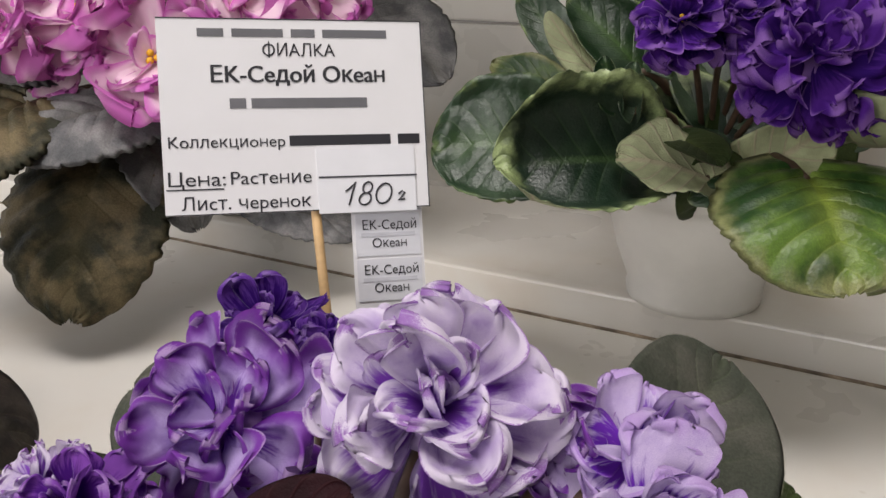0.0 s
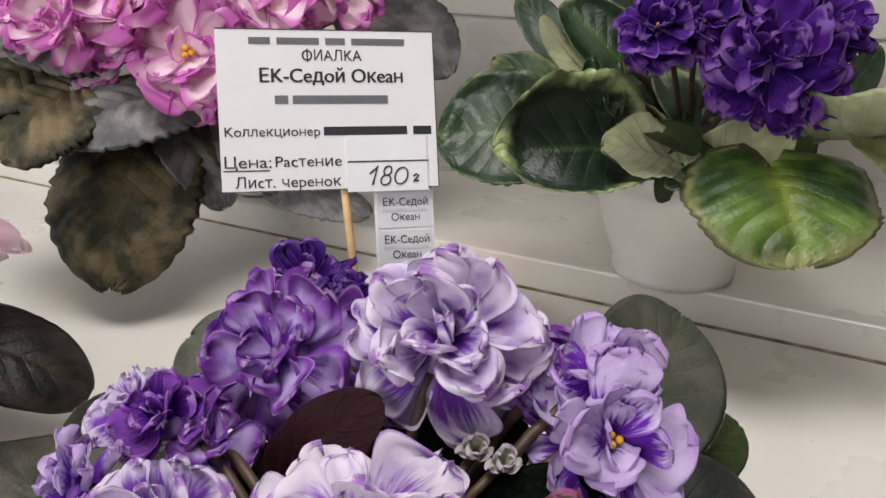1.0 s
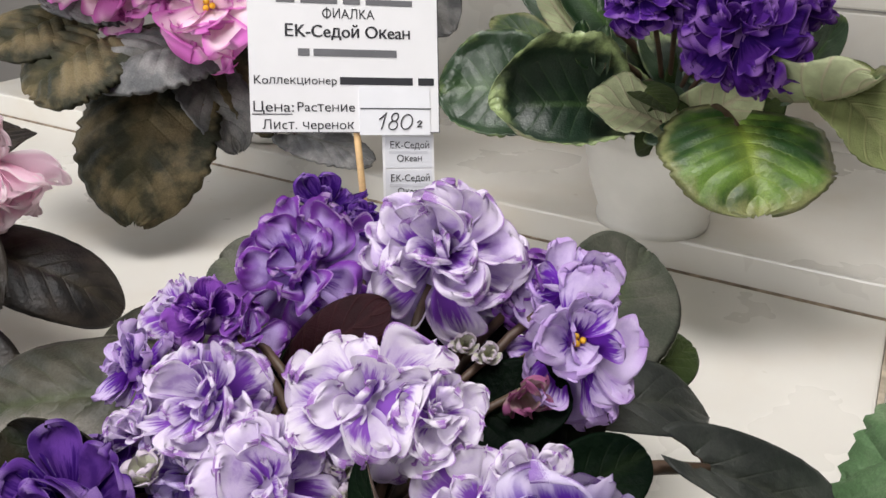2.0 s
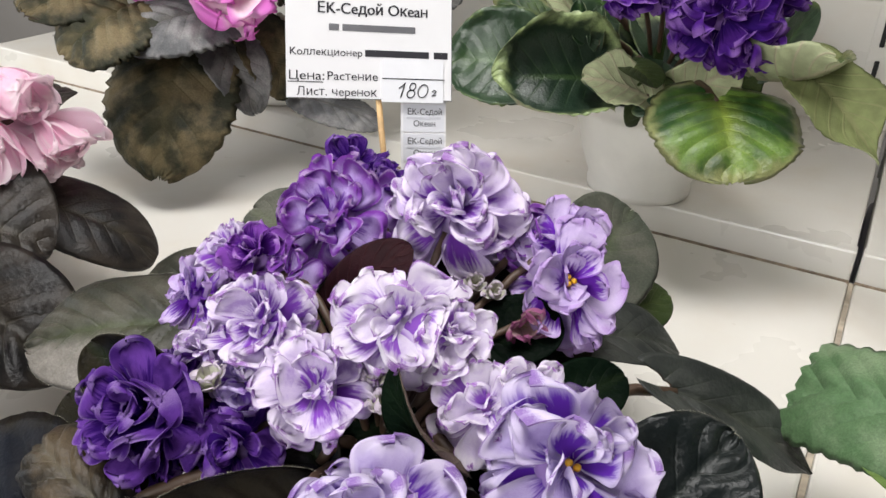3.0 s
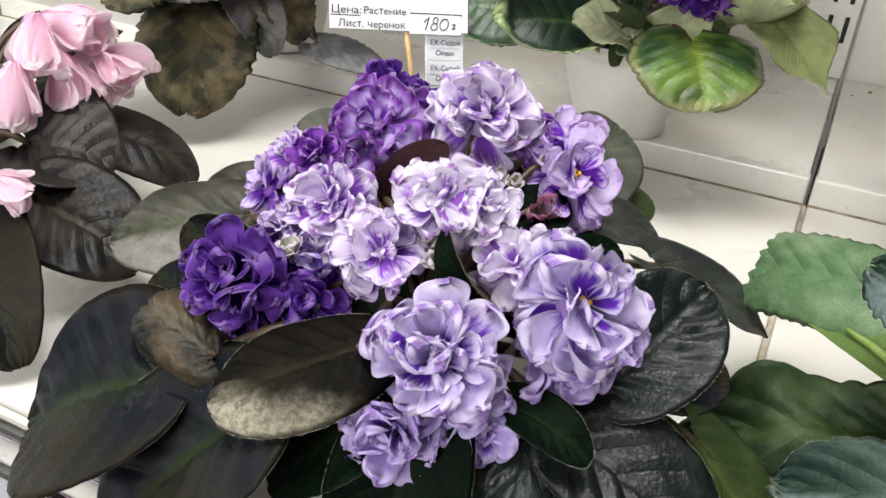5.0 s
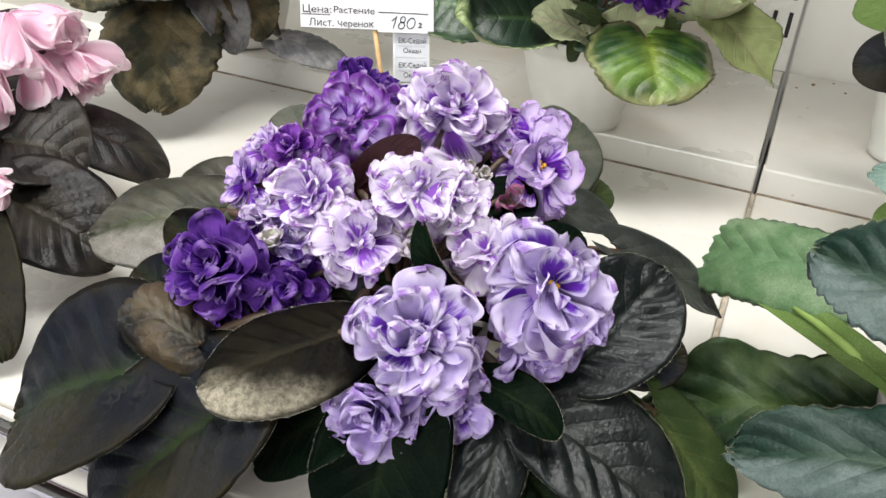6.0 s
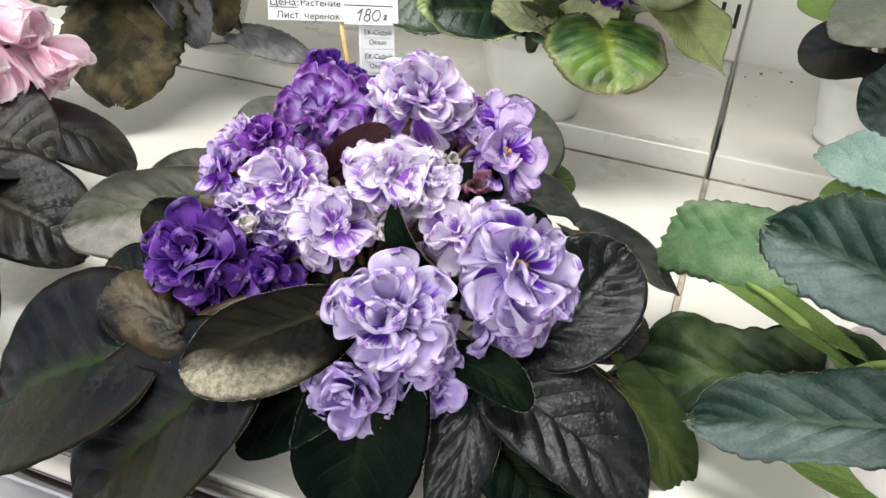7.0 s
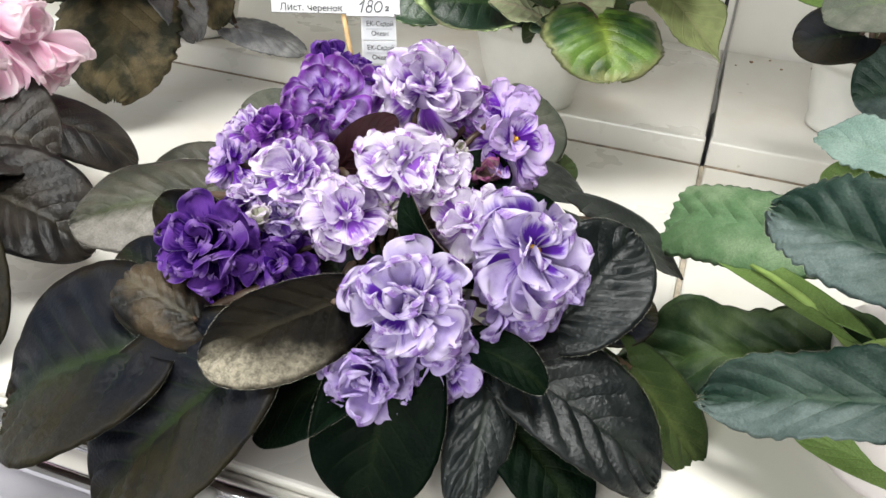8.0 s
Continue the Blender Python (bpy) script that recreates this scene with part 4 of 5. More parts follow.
# the green violet beside it
leaf(green_violet, (0.1927, 0.0809, 0.0888), (0.1416, 0.1463, 0.0718), 0.0507, (-0.2573, -0.5976, 0.7594), cup=-.12, bow=.06, teeth=.7, point=-.6, mat=LEAF_SAGE, under=UNDER_LIGHT, quilt=1.0)
leaf(green_violet, (0.1729, 0.0275, 0.0772), (0.1491, 0.1210, 0.0674), 0.0178, (-0.3772, -0.3607, 0.8530), cup=.12, bow=-.05, bend=.06, mat=LEAF_LIGHT, under=UNDER_LIGHT, quilt=.2, path=[(0.1989, -0.0182, 0.0487), (0.1926, -0.0027, 0.0568), (0.1847, 0.0154, 0.0647), (0.1772, 0.0327, 0.0715), (0.1719, 0.0530, 0.0741), (0.1680, 0.0733, 0.0731), (0.1638, 0.0885, 0.0714)])
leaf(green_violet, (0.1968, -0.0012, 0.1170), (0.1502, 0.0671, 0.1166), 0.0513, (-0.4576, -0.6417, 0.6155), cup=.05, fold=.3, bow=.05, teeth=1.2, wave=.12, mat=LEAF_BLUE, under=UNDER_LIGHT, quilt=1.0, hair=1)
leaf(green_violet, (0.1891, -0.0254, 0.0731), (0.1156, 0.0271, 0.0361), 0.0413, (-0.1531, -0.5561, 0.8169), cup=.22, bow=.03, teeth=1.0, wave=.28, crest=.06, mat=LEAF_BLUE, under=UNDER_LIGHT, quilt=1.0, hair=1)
leaf(green_violet, (0.1931, 0.0339, 0.0491), (0.0925, 0.0764, 0.0195), 0.0530, (-0.1531, -0.5561, 0.8169), cup=.2, bow=.06, teeth=.9, wave=.35, crest=.13, mat=LEAF_FRESH, under=UNDER_LIGHT, quilt=1.2)
leaf(green_violet, (0.2431, 0.0898, 0.1259), (0.2131, 0.1372, 0.1257), 0.0329, (-0.3475, -0.5274, 0.7753), cup=.15, bow=.06, teeth=1.1, wave=.15, mat=LEAF_PALEBLUE, under=UNDER_LIGHT, quilt=.3)
leaf(green_violet, (0.2408, 0.0969, 0.1112), (0.2123, 0.1230, 0.1053), 0.0279, (-0.3572, -0.6074, 0.7096), cup=.1, mat=LEAF_LIGHT, under=UNDER_LIGHT)
leaf(green_violet, (0.2105, -0.0231, 0.0185), (0.1609, 0.0142, 0.0241), 0.0197, (-0.2534, -0.5517, 0.7946), cup=.1, mat=LEAF_LIGHT, under=UNDER_LIGHT)
leaf(green_violet, (0.2329, 0.0065, 0.0932), (0.2576, 0.0769, 0.1225), 0.0765, (0.0783, -0.4808, 0.8733), cup=.15, teeth=.6, mat=LEAF_BLUE, under=UNDER_LIGHT)
leaf(green_violet, (0.2298, -0.0131, 0.0648), (0.2448, -0.0496, 0.0492), 0.1021, (0.0783, -0.4808, 0.8733), cup=.15, teeth=.6, mat=LEAF_BLUE, under=UNDER_LIGHT)

# the violet with the pink bells
leaf(bell_violet, (-0.2622, 0.2520, 0.0747), (-0.2106, 0.2528, 0.0648), 0.0805, (0.0005, -0.4296, 0.9030), cup=.15, bow=.12, quilt=.5, mat=LEAF_BROWN)
leaf(bell_violet, (-0.2358, 0.2981, 0.0696), (-0.1741, 0.3028, 0.0334), 0.0525, (0.0166, -0.3655, 0.9306), cup=-.1, bow=.08, quilt=.4, mat=LEAF_BROWN)
leaf(bell_violet, (-0.2501, 0.2188, 0.0555), (-0.1847, 0.1944, 0.0269), 0.0694, (0.0434, -0.4365, 0.8987), cup=.12, bow=.1, quilt=1.0, mat=LEAF_BROWN)
leaf(bell_violet, (-0.2647, 0.1851, 0.0687), (-0.2251, 0.1178, 0.0135), 0.0572, (-0.0579, -0.5120, 0.8570), cup=.15, bow=.1, quilt=.6, mat=LEAF_DARK)
leaf(bell_violet, (-0.3049, 0.2298, 0.0785), (-0.3488, 0.2002, 0.0650), 0.1357, (-0.2466, -0.3327, 0.9102), cup=.15, bow=.1, mat=LEAF_DARK)
leaf(bell_violet, (-0.3096, 0.2882, 0.0836), (-0.3577, 0.3341, 0.1149), 0.0740, (-0.2466, -0.3327, 0.9102), cup=.15, bow=.1, mat=LEAF_DARK)
leaf(bell_violet, (-0.2771, 0.3156, 0.0931), (-0.2467, 0.3754, 0.1146), 0.0713, (-0.1023, -0.4902, 0.8656), cup=.15, bow=.1, mat=LEAF_BROWN)
flower(bell_violet, (-0.2206, 0.3016, 0.1070), 0.0329, (0.8446, -0.2216, -0.4874), BELL, seed=31, bell=1)
flower(bell_violet, (-0.2417, 0.2786, 0.1039), 0.0329, (0.2373, -0.1940, -0.9519), BELL, seed=32, bell=1)
flower(bell_violet, (-0.2342, 0.3051, 0.0952), 0.0302, (0.4580, -0.0955, -0.8838), BELL, seed=33, bell=1)
flower(bell_violet, (-0.2418, 0.2983, 0.1330), 0.0347, (0.9669, -0.2017, -0.1560), BELL, seed=34, bell=1)
flower(bell_violet, (-0.2548, 0.2709, 0.1267), 0.0335, (0.0058, -0.2757, -0.9612), BELL, seed=35, bell=1)
flower(bell_violet, (-0.2647, 0.2498, 0.1062), 0.0318, (-0.2743, -0.1529, -0.9494), BELL, seed=36, bell=1)
flower(bell_violet, (-0.2379, 0.1714, 0.0856), 0.0219, (0.8820, -0.2799, -0.3792), BELL, seed=37, bell=1)

# the violet with the pink-edged flowers on the upper step
leaf(frilled_violet, (-0.2037, 0.4961, 0.1092), (-0.2112, 0.4230, 0.0333), 0.0959, (0.0504, -0.8197, 0.5706), cup=-.1, bow=.12, teeth=.9, quilt=.5, mat=LEAF_MOTTLED)
leaf(frilled_violet, (-0.2323, 0.4705, 0.1430), (-0.2728, 0.4379, 0.1147), 0.0918, (-0.1728, -0.4866, 0.8564), cup=-.1, bow=.1, teeth=.9, quilt=.6, mat=LEAF_MOTTLED)
leaf(frilled_violet, (-0.1699, 0.4824, 0.1400), (-0.2290, 0.4400, 0.1259), 0.0727, (-0.0896, -0.4669, 0.8797), cup=-.12, bow=.1, teeth=.9, quilt=.6, mat=LEAF_SILVER)
leaf(frilled_violet, (-0.1864, 0.5045, 0.1185), (-0.1469, 0.4742, 0.0673), 0.0497, (0.3212, -0.5876, 0.7427), cup=.15, bow=.1, teeth=.9, quilt=.5, mat=LEAF_SILVER)
leaf(frilled_violet, (-0.1584, 0.5133, 0.1200), (-0.1272, 0.5071, 0.0700), 0.0535, (0.3212, -0.5876, 0.7427), cup=.15, bow=.1, teeth=.9, mat=LEAF_MOTTLED)
leaf(frilled_violet, (-0.2330, 0.5181, 0.1647), (-0.2729, 0.4782, 0.1678), 0.0729, (-0.0896, -0.4669, 0.8797), cup=-.1, teeth=.9, quilt=.6, mat=LEAF_SILVER)
leaf(frilled_violet, (-0.2683, 0.5006, 0.1533), (-0.3026, 0.4562, 0.1379), 0.0771, (-0.0896, -0.4669, 0.8797), cup=-.1, teeth=.9, quilt=.6, mat=LEAF_MOTTLED)
leaf(frilled_violet, (-0.1198, 0.5279, 0.0631), (-0.0564, 0.5113, 0.0494), 0.0428, (0.0931, -0.4209, 0.9023), cup=-.1, teeth=.9, quilt=.5, mat=LEAF_SILVER)
leaf(frilled_violet, (-0.0613, 0.5621, 0.1800), (0.0016, 0.5387, 0.1407), 0.0818, (0.2700, -0.5756, 0.7719), cup=.1, teeth=.6, mat=LEAF_SILVER)
leaf(frilled_violet, (-0.1171, 0.5487, 0.1435), (-0.0420, 0.5281, 0.0998), 0.0821, (0.2696, -0.4932, 0.8271), cup=.1, teeth=.6, mat=LEAF_MOTTLED)
leaf(frilled_violet, (-0.2009, 0.5725, 0.1640), (-0.2640, 0.5971, 0.2090), 0.0766, (-0.1795, -0.5054, 0.8440), cup=.1, teeth=.6, mat=LEAF_MOTTLED)
leaf(frilled_violet, (-0.1251, 0.6152, 0.1906), (-0.0772, 0.6650, 0.2326), 0.0859, (0.1842, -0.5037, 0.8440), cup=.1, teeth=.6, mat=LEAF_MOTTLED)
flower(frilled_violet, (-0.1565, 0.4649, 0.1665), 0.0391, (0.0544, -0.8840, 0.4643), PICOTEE, seed=41, single=1, eye=1)
flower(frilled_violet, (-0.1975, 0.4759, 0.1904), 0.0323, (-0.0426, -0.7682, 0.6388), PICOTEE, seed=42, single=1, eye=1)
flower(frilled_violet, (-0.2355, 0.4705, 0.1838), 0.0290, (-0.2018, -0.9059, 0.3722), PICOTEE, seed=43, single=1)
flower(frilled_violet, (-0.2534, 0.4750, 0.1981), 0.0233, (-0.2854, -0.8034, 0.5226), PICOTEE, seed=44, single=1)
flower(frilled_violet, (-0.1141, 0.4949, 0.1944), 0.0297, (0.0034, -0.7463, 0.6656), PICOTEE, seed=45, single=1, eye=1)
flower(frilled_violet, (-0.0706, 0.5120, 0.1930), 0.0242, (0.1905, -0.7768, 0.6002), PICOTEE, seed=46, single=1)
flower(frilled_violet, (-0.1793, 0.5006, 0.2184), 0.0308, (0.0024, -0.5131, 0.8583), PICOTEE, seed=47, single=1)
flower(frilled_violet, (-0.2293, 0.5037, 0.2185), 0.0319, (-0.0897, -0.5113, 0.8547), PICOTEE, seed=48, single=1)
flower(frilled_violet, (-0.1492, 0.5271, 0.1847), 0.0319, (0.0034, -0.7463, 0.6656), PICOTEE, seed=61, single=1)
flower(frilled_violet, (-0.0957, 0.5400, 0.2047), 0.0319, (0.0907, -0.6875, 0.7205), PICOTEE, seed=62, single=1)
flower(frilled_violet, (-0.2238, 0.4890, 0.1639), 0.0219, (-0.0962, -0.8813, 0.4626), PICOTEE, seed=63, single=1)

# the violet with the purple flowers on the upper step
leaf(purple_violet, (0.0886, 0.4021, 0.1242), (0.0189, 0.3842, 0.1262), 0.0688, (-0.1938, -0.8458, 0.4970), cup=.42, bow=.10, teeth=.5, roll=.9, wave=.08, mat=LEAF_CUPPED, under=UNDER_VARIEGATED)
leaf(purple_violet, (0.1229, 0.3819, 0.1189), (0.0771, 0.3798, 0.1290), 0.0487, (0.1855, 0.4344, -0.8814), cup=-.15, bow=-.1, teeth=.6, wave=.1, mat=LEAF_GLOSSY, under=UNDER_VARIEGATED)
leaf(purple_violet, (0.1592, 0.3638, 0.1267), (0.1600, 0.3057, 0.0992), 0.0946, (0.0099, -0.7780, 0.6282), cup=-.08, bow=.12, teeth=.5, wave=.06, quilt=.4, mat=LEAF_VARIEGATED, under=UNDER_VARIEGATED)
leaf(purple_violet, (0.0571, 0.4289, 0.1218), (-0.0083, 0.4350, 0.1248), 0.0736, (-0.1405, -0.7672, 0.6258), cup=.1, bow=.1, teeth=.5, roll=.5, mat=LEAF_GLOSSY, under=UNDER_VARIEGATED)
leaf(purple_violet, (0.0664, 0.4511, 0.1481), (0.0248, 0.4700, 0.1615), 0.0228, (-0.1880, -0.6886, 0.7004), cup=.2, teeth=.6, wave=.15, mat=LEAF_VARIEGATED, under=UNDER_VARIEGATED)
leaf(purple_violet, (0.1016, 0.4378, 0.1603), (0.0625, 0.4468, 0.1977), 0.0373, (-0.1907, -0.7584, 0.6233), cup=.3, teeth=.4, roll=.4, mat=LEAF_GLOSSY, under=UNDER_VARIEGATED)
leaf(purple_violet, (0.0732, 0.4798, 0.1583), (0.0441, 0.5083, 0.1958), 0.0272, (-0.2919, -0.7322, 0.6154), cup=.15, mat=LEAF_GLOSSY, under=UNDER_VARIEGATED)
leaf(purple_violet, (0.1431, 0.3827, 0.1150), (0.1121, 0.3734, 0.1138), 0.0163, (-0.1880, -0.6886, 0.7004), cup=-.1, bow=.1, teeth=.5, mat=LEAF_GLOSSY, under=UNDER_VARIEGATED)
leaf(purple_violet, (0.0809, 0.3992, 0.1527), (0.0746, 0.4036, 0.1750), 0.0138, (-0.4980, -0.7616, 0.4147), cup=.6, teeth=.5, roll=.6, mat=LEAF_GLOSSY, under=UNDER_VARIEGATED)
leaf(purple_violet, (0.0896, 0.3978, 0.1488), (0.0896, 0.4047, 0.1720), 0.0128, (-0.4980, -0.7616, 0.4147), cup=.6, teeth=.5, roll=.6, mat=LEAF_GLOSSY, under=UNDER_VARIEGATED)
leaf(purple_violet, (0.0781, 0.4267, 0.1598), (0.0517, 0.4341, 0.1928), 0.0174, (0.3065, -0.8470, 0.4344), cup=-.3, bow=-.08, teeth=.4, mat=UNDER_VARIEGATED, under=UNDER_VARIEGATED)
leaf(purple_violet, (0.1859, 0.3756, 0.1385), (0.2061, 0.3157, 0.1693), 0.0604, (0.2899, -0.7494, 0.5953), cup=.35, bow=-.1, teeth=.5, wave=.12, mat=LEAF_VARIEGATED, under=UNDER_VARIEGATED)
leaf(purple_violet, (0.1960, 0.3939, 0.1398), (0.2199, 0.3912, 0.1815), 0.0250, (0.4768, -0.6114, 0.6315), cup=.1, mat=LEAF_GLOSSY, under=UNDER_VARIEGATED)
leaf(purple_violet, (0.1837, 0.4650, 0.1397), (0.2441, 0.4934, 0.1995), 0.0618, (0.1846, -0.5878, 0.7877), cup=.1, mat=LEAF_GLOSSY, under=UNDER_VARIEGATED)
leaf(purple_violet, (0.1363, 0.4966, 0.1761), (0.1053, 0.5385, 0.2211), 0.0699, (-0.0893, -0.5965, 0.7976), cup=.1, mat=LEAF_GLOSSY, under=UNDER_VARIEGATED)
leaf(purple_violet, (0.1108, 0.4007, 0.1355), (0.1226, 0.3646, 0.1331), 0.0247, (0.0942, -0.6738, 0.7329), cup=.1, mat=LEAF_OLIVE)
leaf(purple_violet, (0.1538, 0.4385, 0.1222), (0.1093, 0.4793, 0.1582), 0.0699, (-0.0880, -0.6746, 0.7329), cup=.2, mat=LEAF_GLOSSY, under=UNDER_VARIEGATED)
leaf(purple_violet, (0.1474, 0.4428, 0.1313), (0.1405, 0.4848, 0.1743), 0.0576, (0.0031, -0.6770, 0.7360), cup=.2, mat=LEAF_GLOSSY, under=UNDER_VARIEGATED)
leaf(purple_violet, (0.1454, 0.4064, 0.1145), (0.1756, 0.3815, 0.1445), 0.0436, (0.1174, -0.9907, 0.0693), cup=.1, mat=UNDER_VARIEGATED, under=UNDER_VARIEGATED)
leaf(purple_violet, (0.1281, 0.4074, 0.1011), (0.1226, 0.3862, 0.1331), 0.0383, (0.0037, -0.7989, 0.6014), cup=.1, mat=LEAF_OLIVE, under=UNDER_VARIEGATED)
leaf(purple_violet, (0.2049, 0.3515, 0.1502), (0.2372, 0.3021, 0.1127), 0.0493, (-0.0531, -0.6778, 0.7334), cup=.15, point=1.6, teeth=.5, wave=.1, mat=UNDER_OLIVE, under=UNDER_VARIEGATED)
leaf(purple_violet, (0.1628, 0.4359, 0.0996), (0.1161, 0.4549, 0.1571), 0.0452, (-0.0919, -0.8340, 0.5441), cup=.2, teeth=.4, mat=LEAF_CUPPED, under=UNDER_VARIEGATED)
leaf(purple_violet, (0.1554, 0.4395, 0.0954), (0.1637, 0.4579, 0.1559), 0.0516, (0.1090, -0.8340, 0.5410), cup=.2, teeth=.4, mat=LEAF_OLIVE, under=UNDER_VARIEGATED)
leaf(purple_violet, (0.1720, 0.4210, 0.1026), (0.2001, 0.4255, 0.1410), 0.0433, (0.1090, -0.8340, 0.5410), cup=.2, teeth=.4, mat=LEAF_OLIVE, under=UNDER_VARIEGATED)
leaf(purple_violet, (0.1257, 0.4330, 0.1011), (0.0938, 0.4364, 0.1432), 0.0355, (-0.1933, -0.8187, 0.5407), cup=.2, teeth=.4, mat=LEAF_CUPPED, under=UNDER_VARIEGATED)
flower(purple_violet, (0.1496, 0.3507, 0.1831), 0.0294, (0.0040, -0.8642, 0.5030), PURPLE, seed=51, dense=1, frill=1)
flower(purple_violet, (0.0959, 0.3535, 0.1960), 0.0184, (-0.1386, -0.8347, 0.5329), PURPLE, seed=52, eye=1, frill=1)
flower(purple_violet, (0.1182, 0.3633, 0.1971), 0.0191, (-0.0911, -0.7885, 0.6082), PURPLE, seed=53, frill=1)
flower(purple_violet, (0.1760, 0.3638, 0.1967), 0.0218, (0.2850, -0.6936, 0.6616), PURPLE, seed=54, frill=1)
flower(purple_violet, (0.1458, 0.3764, 0.2032), 0.0236, (0.0029, -0.6332, 0.7740), PURPLE, seed=55, frill=1)
flower(purple_violet, (0.1709, 0.3547, 0.1636), 0.0179, (0.3390, -0.9273, 0.1589), PURPLE, seed=56, frill=1)

# the violet at the far end of the upper step
leaf(far_violet, (0.3180, 0.2658, 0.1463), (0.2752, 0.2800, 0.1350), 0.0440, (-0.3557, -0.7480, 0.5604), cup=.1, mat=LEAF_DARK)
leaf(far_violet, (0.3266, 0.2277, 0.1758), (0.2676, 0.2441, 0.1660), 0.0701, (-0.2640, -0.4094, 0.8733), cup=.1, bow=.1, mat=LEAF_GREY, under=UNDER_VARIEGATED)
leaf(far_violet, (0.3524, 0.2432, 0.1185), (0.3159, 0.2540, 0.1037), 0.0612, (-0.3083, -0.6059, 0.7333), cup=.15, mat=LEAF_BLUE)
leaf(far_violet, (0.3408, 0.2921, 0.1675), (0.2907, 0.3257, 0.1636), 0.0493, (-0.2927, -0.5536, 0.7797), cup=.1, mat=LEAF_LIGHT)
leaf(far_violet, (0.3832, 0.2516, 0.1444), (0.4075, 0.1957, 0.1325), 0.1346, (0.0783, -0.4808, 0.8733), cup=.1, mat=LEAF_GREY)
leaf(far_violet, (0.4063, 0.2892, 0.1584), (0.4633, 0.3288, 0.2085), 0.0772, (0.0783, -0.4808, 0.8733), cup=.1, mat=LEAF_GREY)
# -- plants end --


# crumbs of soil fallen on the upper step
for k, (x, y, r) in enumerate(((0.030, 0.272, 0.0022), (0.062, 0.262, 0.0016), (0.014, 0.250, 0.0013), (0.095, 0.285, 0.0019), (0.128, 0.240, 0.0014), (0.050, 0.292, 0.0012))):
    bm = bmesh.new()
    bmesh.ops.create_icosphere(bm, subdivisions=2, radius=r)
    for v in bm.verts:
        v.co *= 1 + 0.35 * noise.noise(v.co * 900 + Vector((k, 0, 0)))
        v.co.z *= 0.55
    crumb = new("soil_crumb", mesh_of("soil_crumb", bm, CRUMB))
    crumb.matrix_world = SHELF @ pose(x, y, 0.021 + r * 0.45)
    tagged(crumb, "small light brown crumb of potting soil on the step", "soil crumb", "crumbs on the step")

# ---- price card on its stick ----
CARD = Matrix(((0.9640, -0.0390, 0.2630, -0.0446), (0.2610, 0.3640, -0.8940, 0.2530), (-0.0610, 0.9310, 0.3610, 0.1817), (0, 0, 0, 1)))
CARD = Matrix.LocRotScale(CARD.translation, CARD.to_quaternion(), None)
CW, CH = 0.0787, 0.0578


ALIKE = str.maketrans("еаорсКОАСРФ", "eaopcKOACPΦ")


def lettering(parent, text, x, y, height, mat, width=0.0, bold=False, name="lettering", z=0.0006):
    """A line of text on the card, its baseline's start at (x, y)."""
    cu = bpy.data.curves.new(name, "FONT")
    cu.body, cu.size, cu.extrude, cu.small_caps_scale = text.translate(ALIKE).replace("н", "h"), 1.0, 0.004, 0.76
    for k, letter in enumerate(text):
        cu.body_format[k].use_small_caps = letter == "н"
    cu.materials.append(mat)
    ob = new(name, cu)
    ob.parent = parent
    sx = height
    if width:
        bpy.context.view_layer.update()
        sx = width / max(ob.dimensions.x, 1e-4)
    ob.matrix_basis = pose(x, y, z) @ Matrix.Diagonal((sx, height, height, 1))
    if bold:
        twin = new(name, cu)
        twin.parent = parent
        twin.matrix_basis = pose(x + 0.0003, y + 0.0001, z - 0.00003) @ Matrix.Diagonal((sx, height, height, 1))
    return ob


def bar(parent, x0, x1, y, height, mat, z=0.0004):
    """A word as one plain bar."""
    return part("printed_bar", add_box(bmesh.new(), (x0, y, z), (x1, y + height, z + 0.0002)), mat, parent, "", False)


card = thing("price_card", CARD.translation, "white printed price card on a bamboo stick", "price card")
card.matrix_world = CARD
part("card_sheet", add_box(bmesh.new(), (-CW / 2, -CH / 2, -0.0004), (CW / 2, CH / 2, 0.0004)), PAPER, card, "", False)
rim = bmesh.new()
for lo, hi in (((-CW / 2, -CH / 2), (CW / 2, -CH / 2 + 0.0003)), ((CW / 2 - 0.0003, -CH / 2), (CW / 2, CH / 2)), ((-CW / 2, CH / 2 - 0.0003), (CW / 2, CH / 2))):
    add_box(rim, (*lo, 0.0004), (*hi, 0.0006))
part("printed_border", rim, INK, card, "", False)


def on_card(px, py):
    """From shares of the card's width and height, from its top left corner."""
    return (px - 0.5) * CW, (0.5 - py) * CH


x, y = on_card(0.145, 0.095)
for p, q in ((0.145, 0.24), (0.27, 0.46), (0.49, 0.58), (0.61, 0.86)):
    bar(card, on_card(p, 0)[0], on_card(q, 0)[0], y, 0.0024, SMUDGE)
x, y = on_card(0.377, 0.194)
lettering(card, "ОИАЛКА", x, y, 0.0055, INK, 0.275 * CW)
part("letter_stem", add_box(bmesh.new(), (x + 0.00195, y - 0.0004, 0.0004), (x + 0.0024, y + 0.0044, 0.0006)), INK, card, "", False)
x, y = on_card(0.179, 0.329)
lettering(card, "ЕК-Седой Океан", x, y, 0.0070, INK, 0.655 * CW, True)
x, y = on_card(0.25, 0.462)
for p, q in ((0.25, 0.31), (0.33, 0.77)):
    bar(card, on_card(p, 0)[0], on_card(q, 0)[0], y, 0.0030, SMUDGE)
x, y = on_card(0.018, 0.660)
lettering(card, "Коллекционер", x, y, 0.0048, INK, 0.424 * CW)
x, y = on_card(0.464, 0.659)
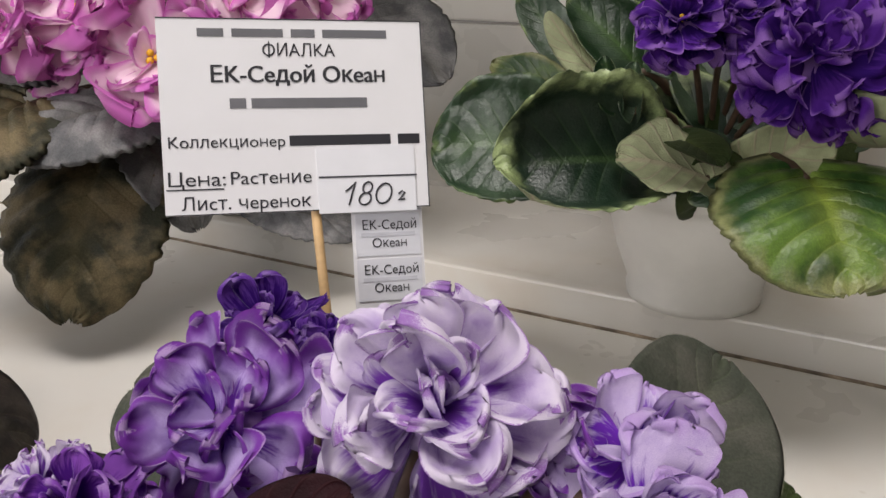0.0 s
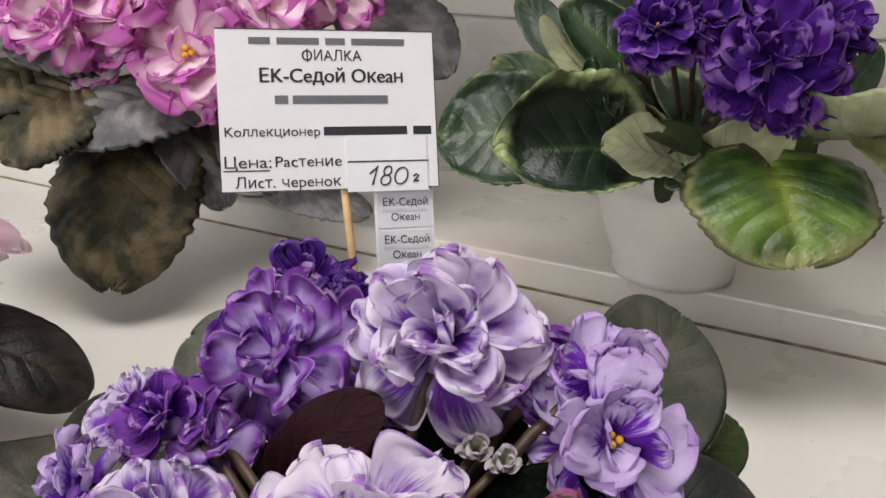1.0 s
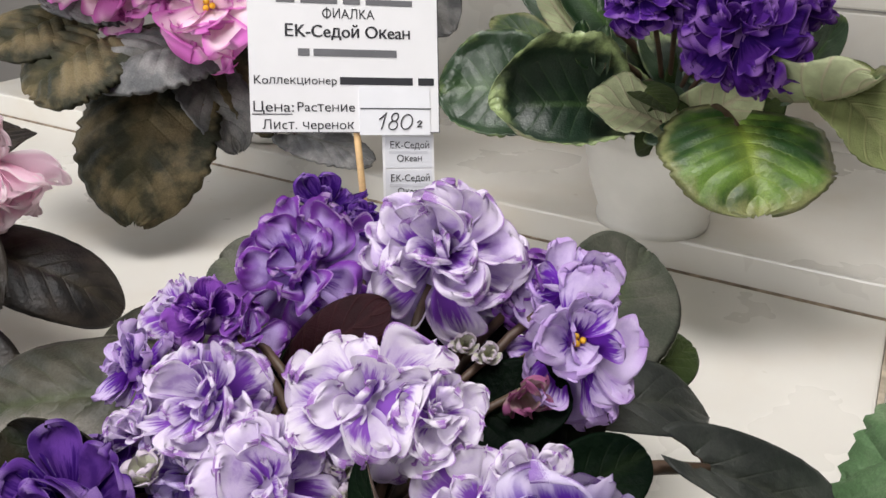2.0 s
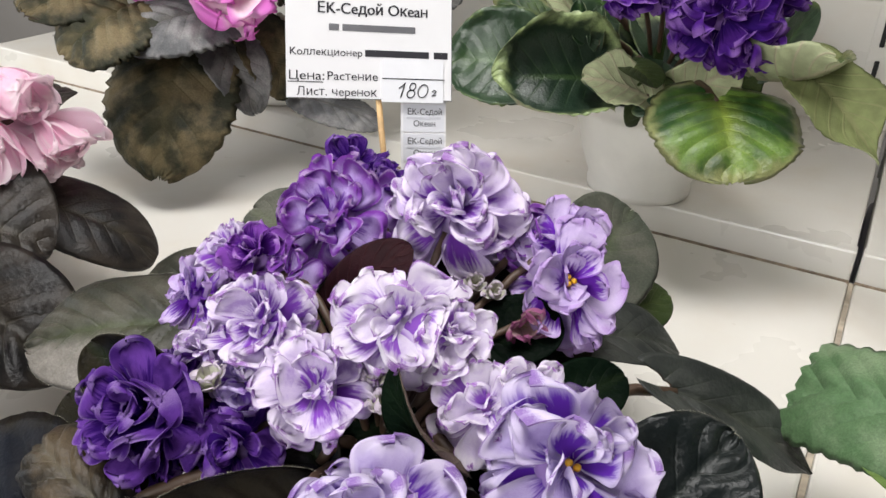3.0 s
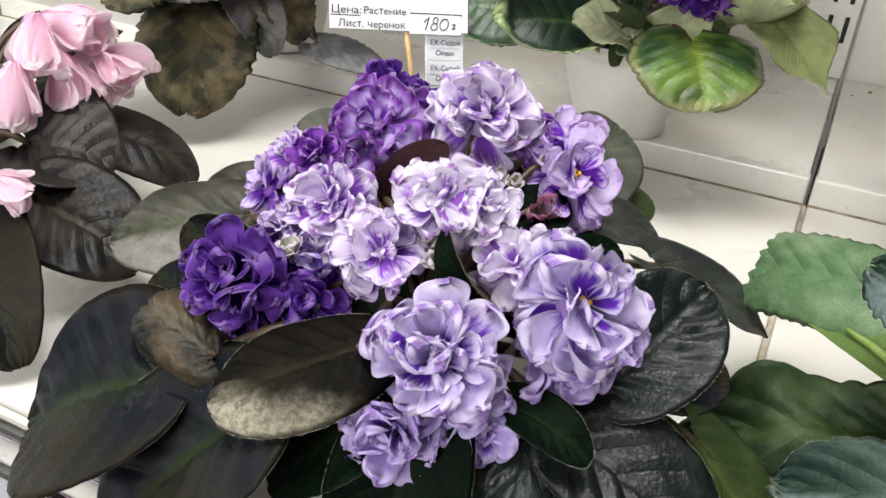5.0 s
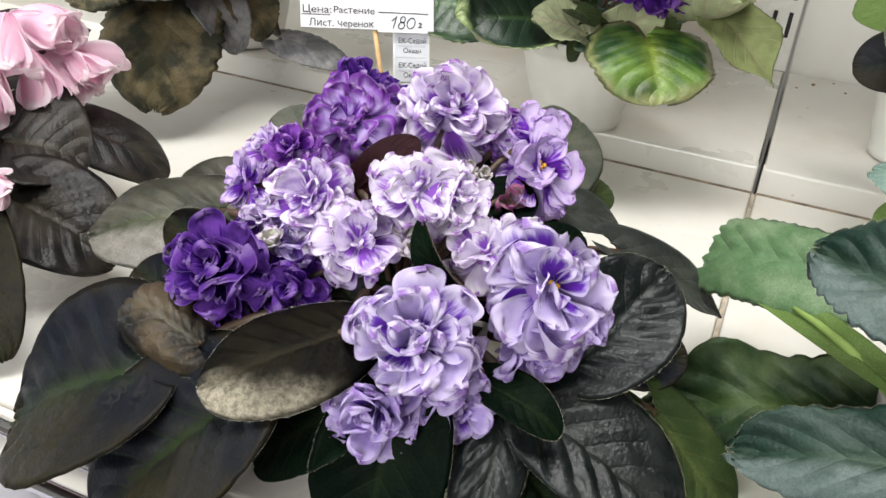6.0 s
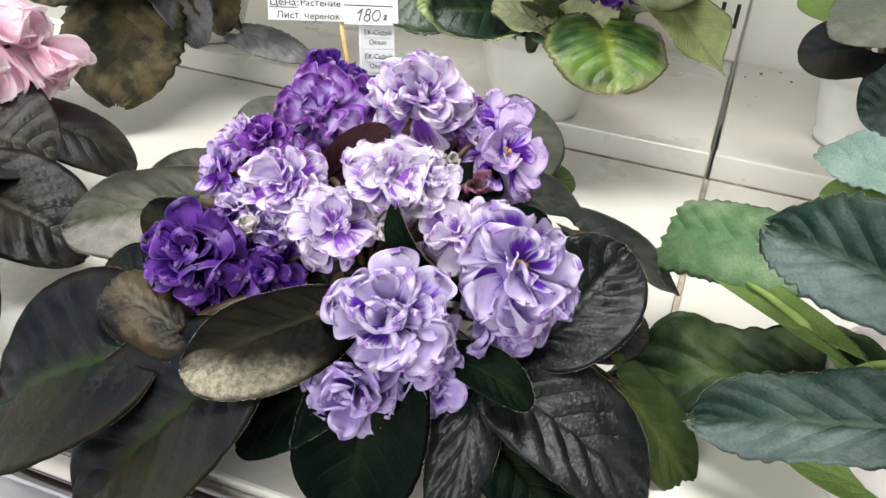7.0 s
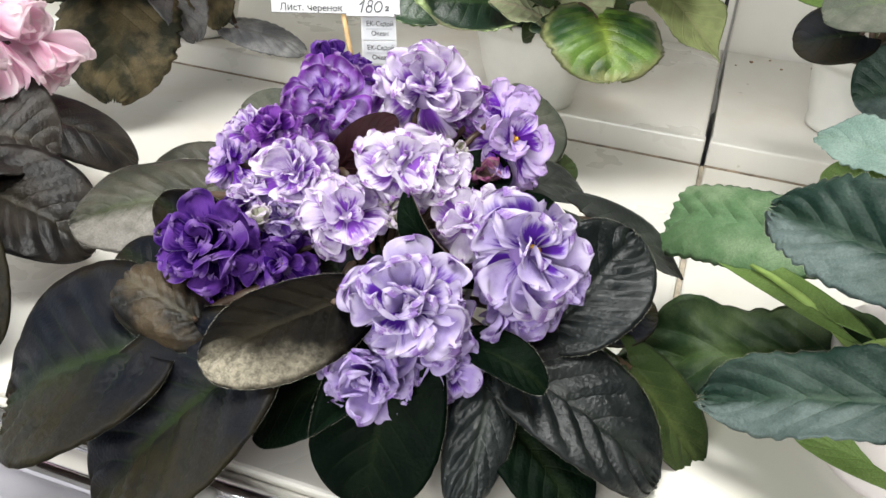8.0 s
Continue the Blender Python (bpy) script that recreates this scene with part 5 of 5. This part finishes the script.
for p, q in ((0.464, 0.855), (0.885, 0.972)):
    bar(card, on_card(p, 0)[0], on_card(q, 0)[0], y, 0.0031, INK)
x, y = on_card(0.008, 0.853)
lettering(card, "Цена:", x, y, 0.0058, INK, 0.205 * CW)
part("underline", add_box(bmesh.new(), (x, y - 0.0012, 0.0004), (x + 0.205 * CW, y - 0.0008, 0.0006)), INK, card, "", False)
x, y = on_card(0.234, 0.850)
lettering(card, "Растение", x, y, 0.0055, INK, 0.30 * CW)
x, y = on_card(0.055, 0.975)
lettering(card, "Лист. черенок", x, y, 0.0055, INK, 0.475 * CW)
x0, y0 = on_card(0.562, 1.0)
x1, y1 = on_card(0.945, 0.668)
part("price_patch", add_box(bmesh.new(), (x0, y0 - 0.001, 0.0004), (x1, y1, 0.0009)), PATCH, card, "paler pasted strip with the price", False)
x, y = on_card(0.566, 0.832)
part("written_line", add_box(bmesh.new(), (x, y, 0.0009), (x + 0.385 * CW, y + 0.0005, 0.0011)), INK, card, "", False)


def pen(points, x0, y0, wide, high):
    """A pen stroke through points given as shares of a slanted box on the card."""
    return [(x0 + wide * p + 0.22 * high * q, y0 + high * q, 0.0011) for p, q in points]


def loop(cx, cy, rx, ry, turn=1):
    return [(cx + rx * math.sin(turn * 2 * math.pi * k / 14), cy + ry * math.cos(2 * math.pi * k / 14)) for k in range(16)]


x, y = on_card(0.655, 0.978)
for stroke in ([(0.0, 0.60), (0.07, 0.78), (0.13, 1.0), (0.11, 0.5), (0.09, 0.0)],
               loop(0.34, 0.74, 0.075, 0.24), loop(0.33, 0.25, 0.095, 0.26, -1), loop(0.62, 0.46, 0.125, 0.44),
               [(0.86, 0.42), (0.91, 0.54), (0.96, 0.46), (0.92, 0.28), (0.87, 0.16), (0.98, 0.18)]):
    line = pen(stroke, x, y, 0.245 * CW, 0.0070)
    part("price_stroke", add_tube(bmesh.new(), line, [0.00028] * len(line), 6), INK, card)

low, up = Vector((-0.020, 0.150, 0.050)), CARD @ Vector((0.0042, 0.004, -0.0024))
mid = CARD @ Vector((0.0042, -0.03, -0.0024))
part("stick", add_tube(bmesh.new(), [CARD.inverted() @ p for p in (up, mid, low)], [0.0015, 0.0015, 0.0014], 12), WOOD, card, "round bamboo skewer")

STRIP = CARD @ pose(0.0262, -0.0480, -0.0028)
strip = thing("name_strip", STRIP.translation, "white strip with two grey name stickers", "label")
strip.matrix_world = STRIP
part("strip_sheet", add_box(bmesh.new(), (-0.0112, -0.052, -0.0004), (0.0112, 0.022, 0.0)), PAPER, strip, "", False)
for k, y in enumerate((0.0045, -0.0095)):
    bm = add_box(bmesh.new(), (-0.0102, y, 0.0), (0.0102, y + 0.0130, 0.0004), 0.0)
    part("sticker", bm, STICKER, strip, "", False)
    lettering(strip, "ЕК-Седой", -0.0083, y + 0.0082, 0.0042, INK, 0.0170)
    lettering(strip, "Океан", -0.0053, y + 0.0026, 0.0042, INK, 0.0108)
    bar(strip, -0.0085, 0.0085, y + 0.0060, 0.0012, GHOST, 0.0004)
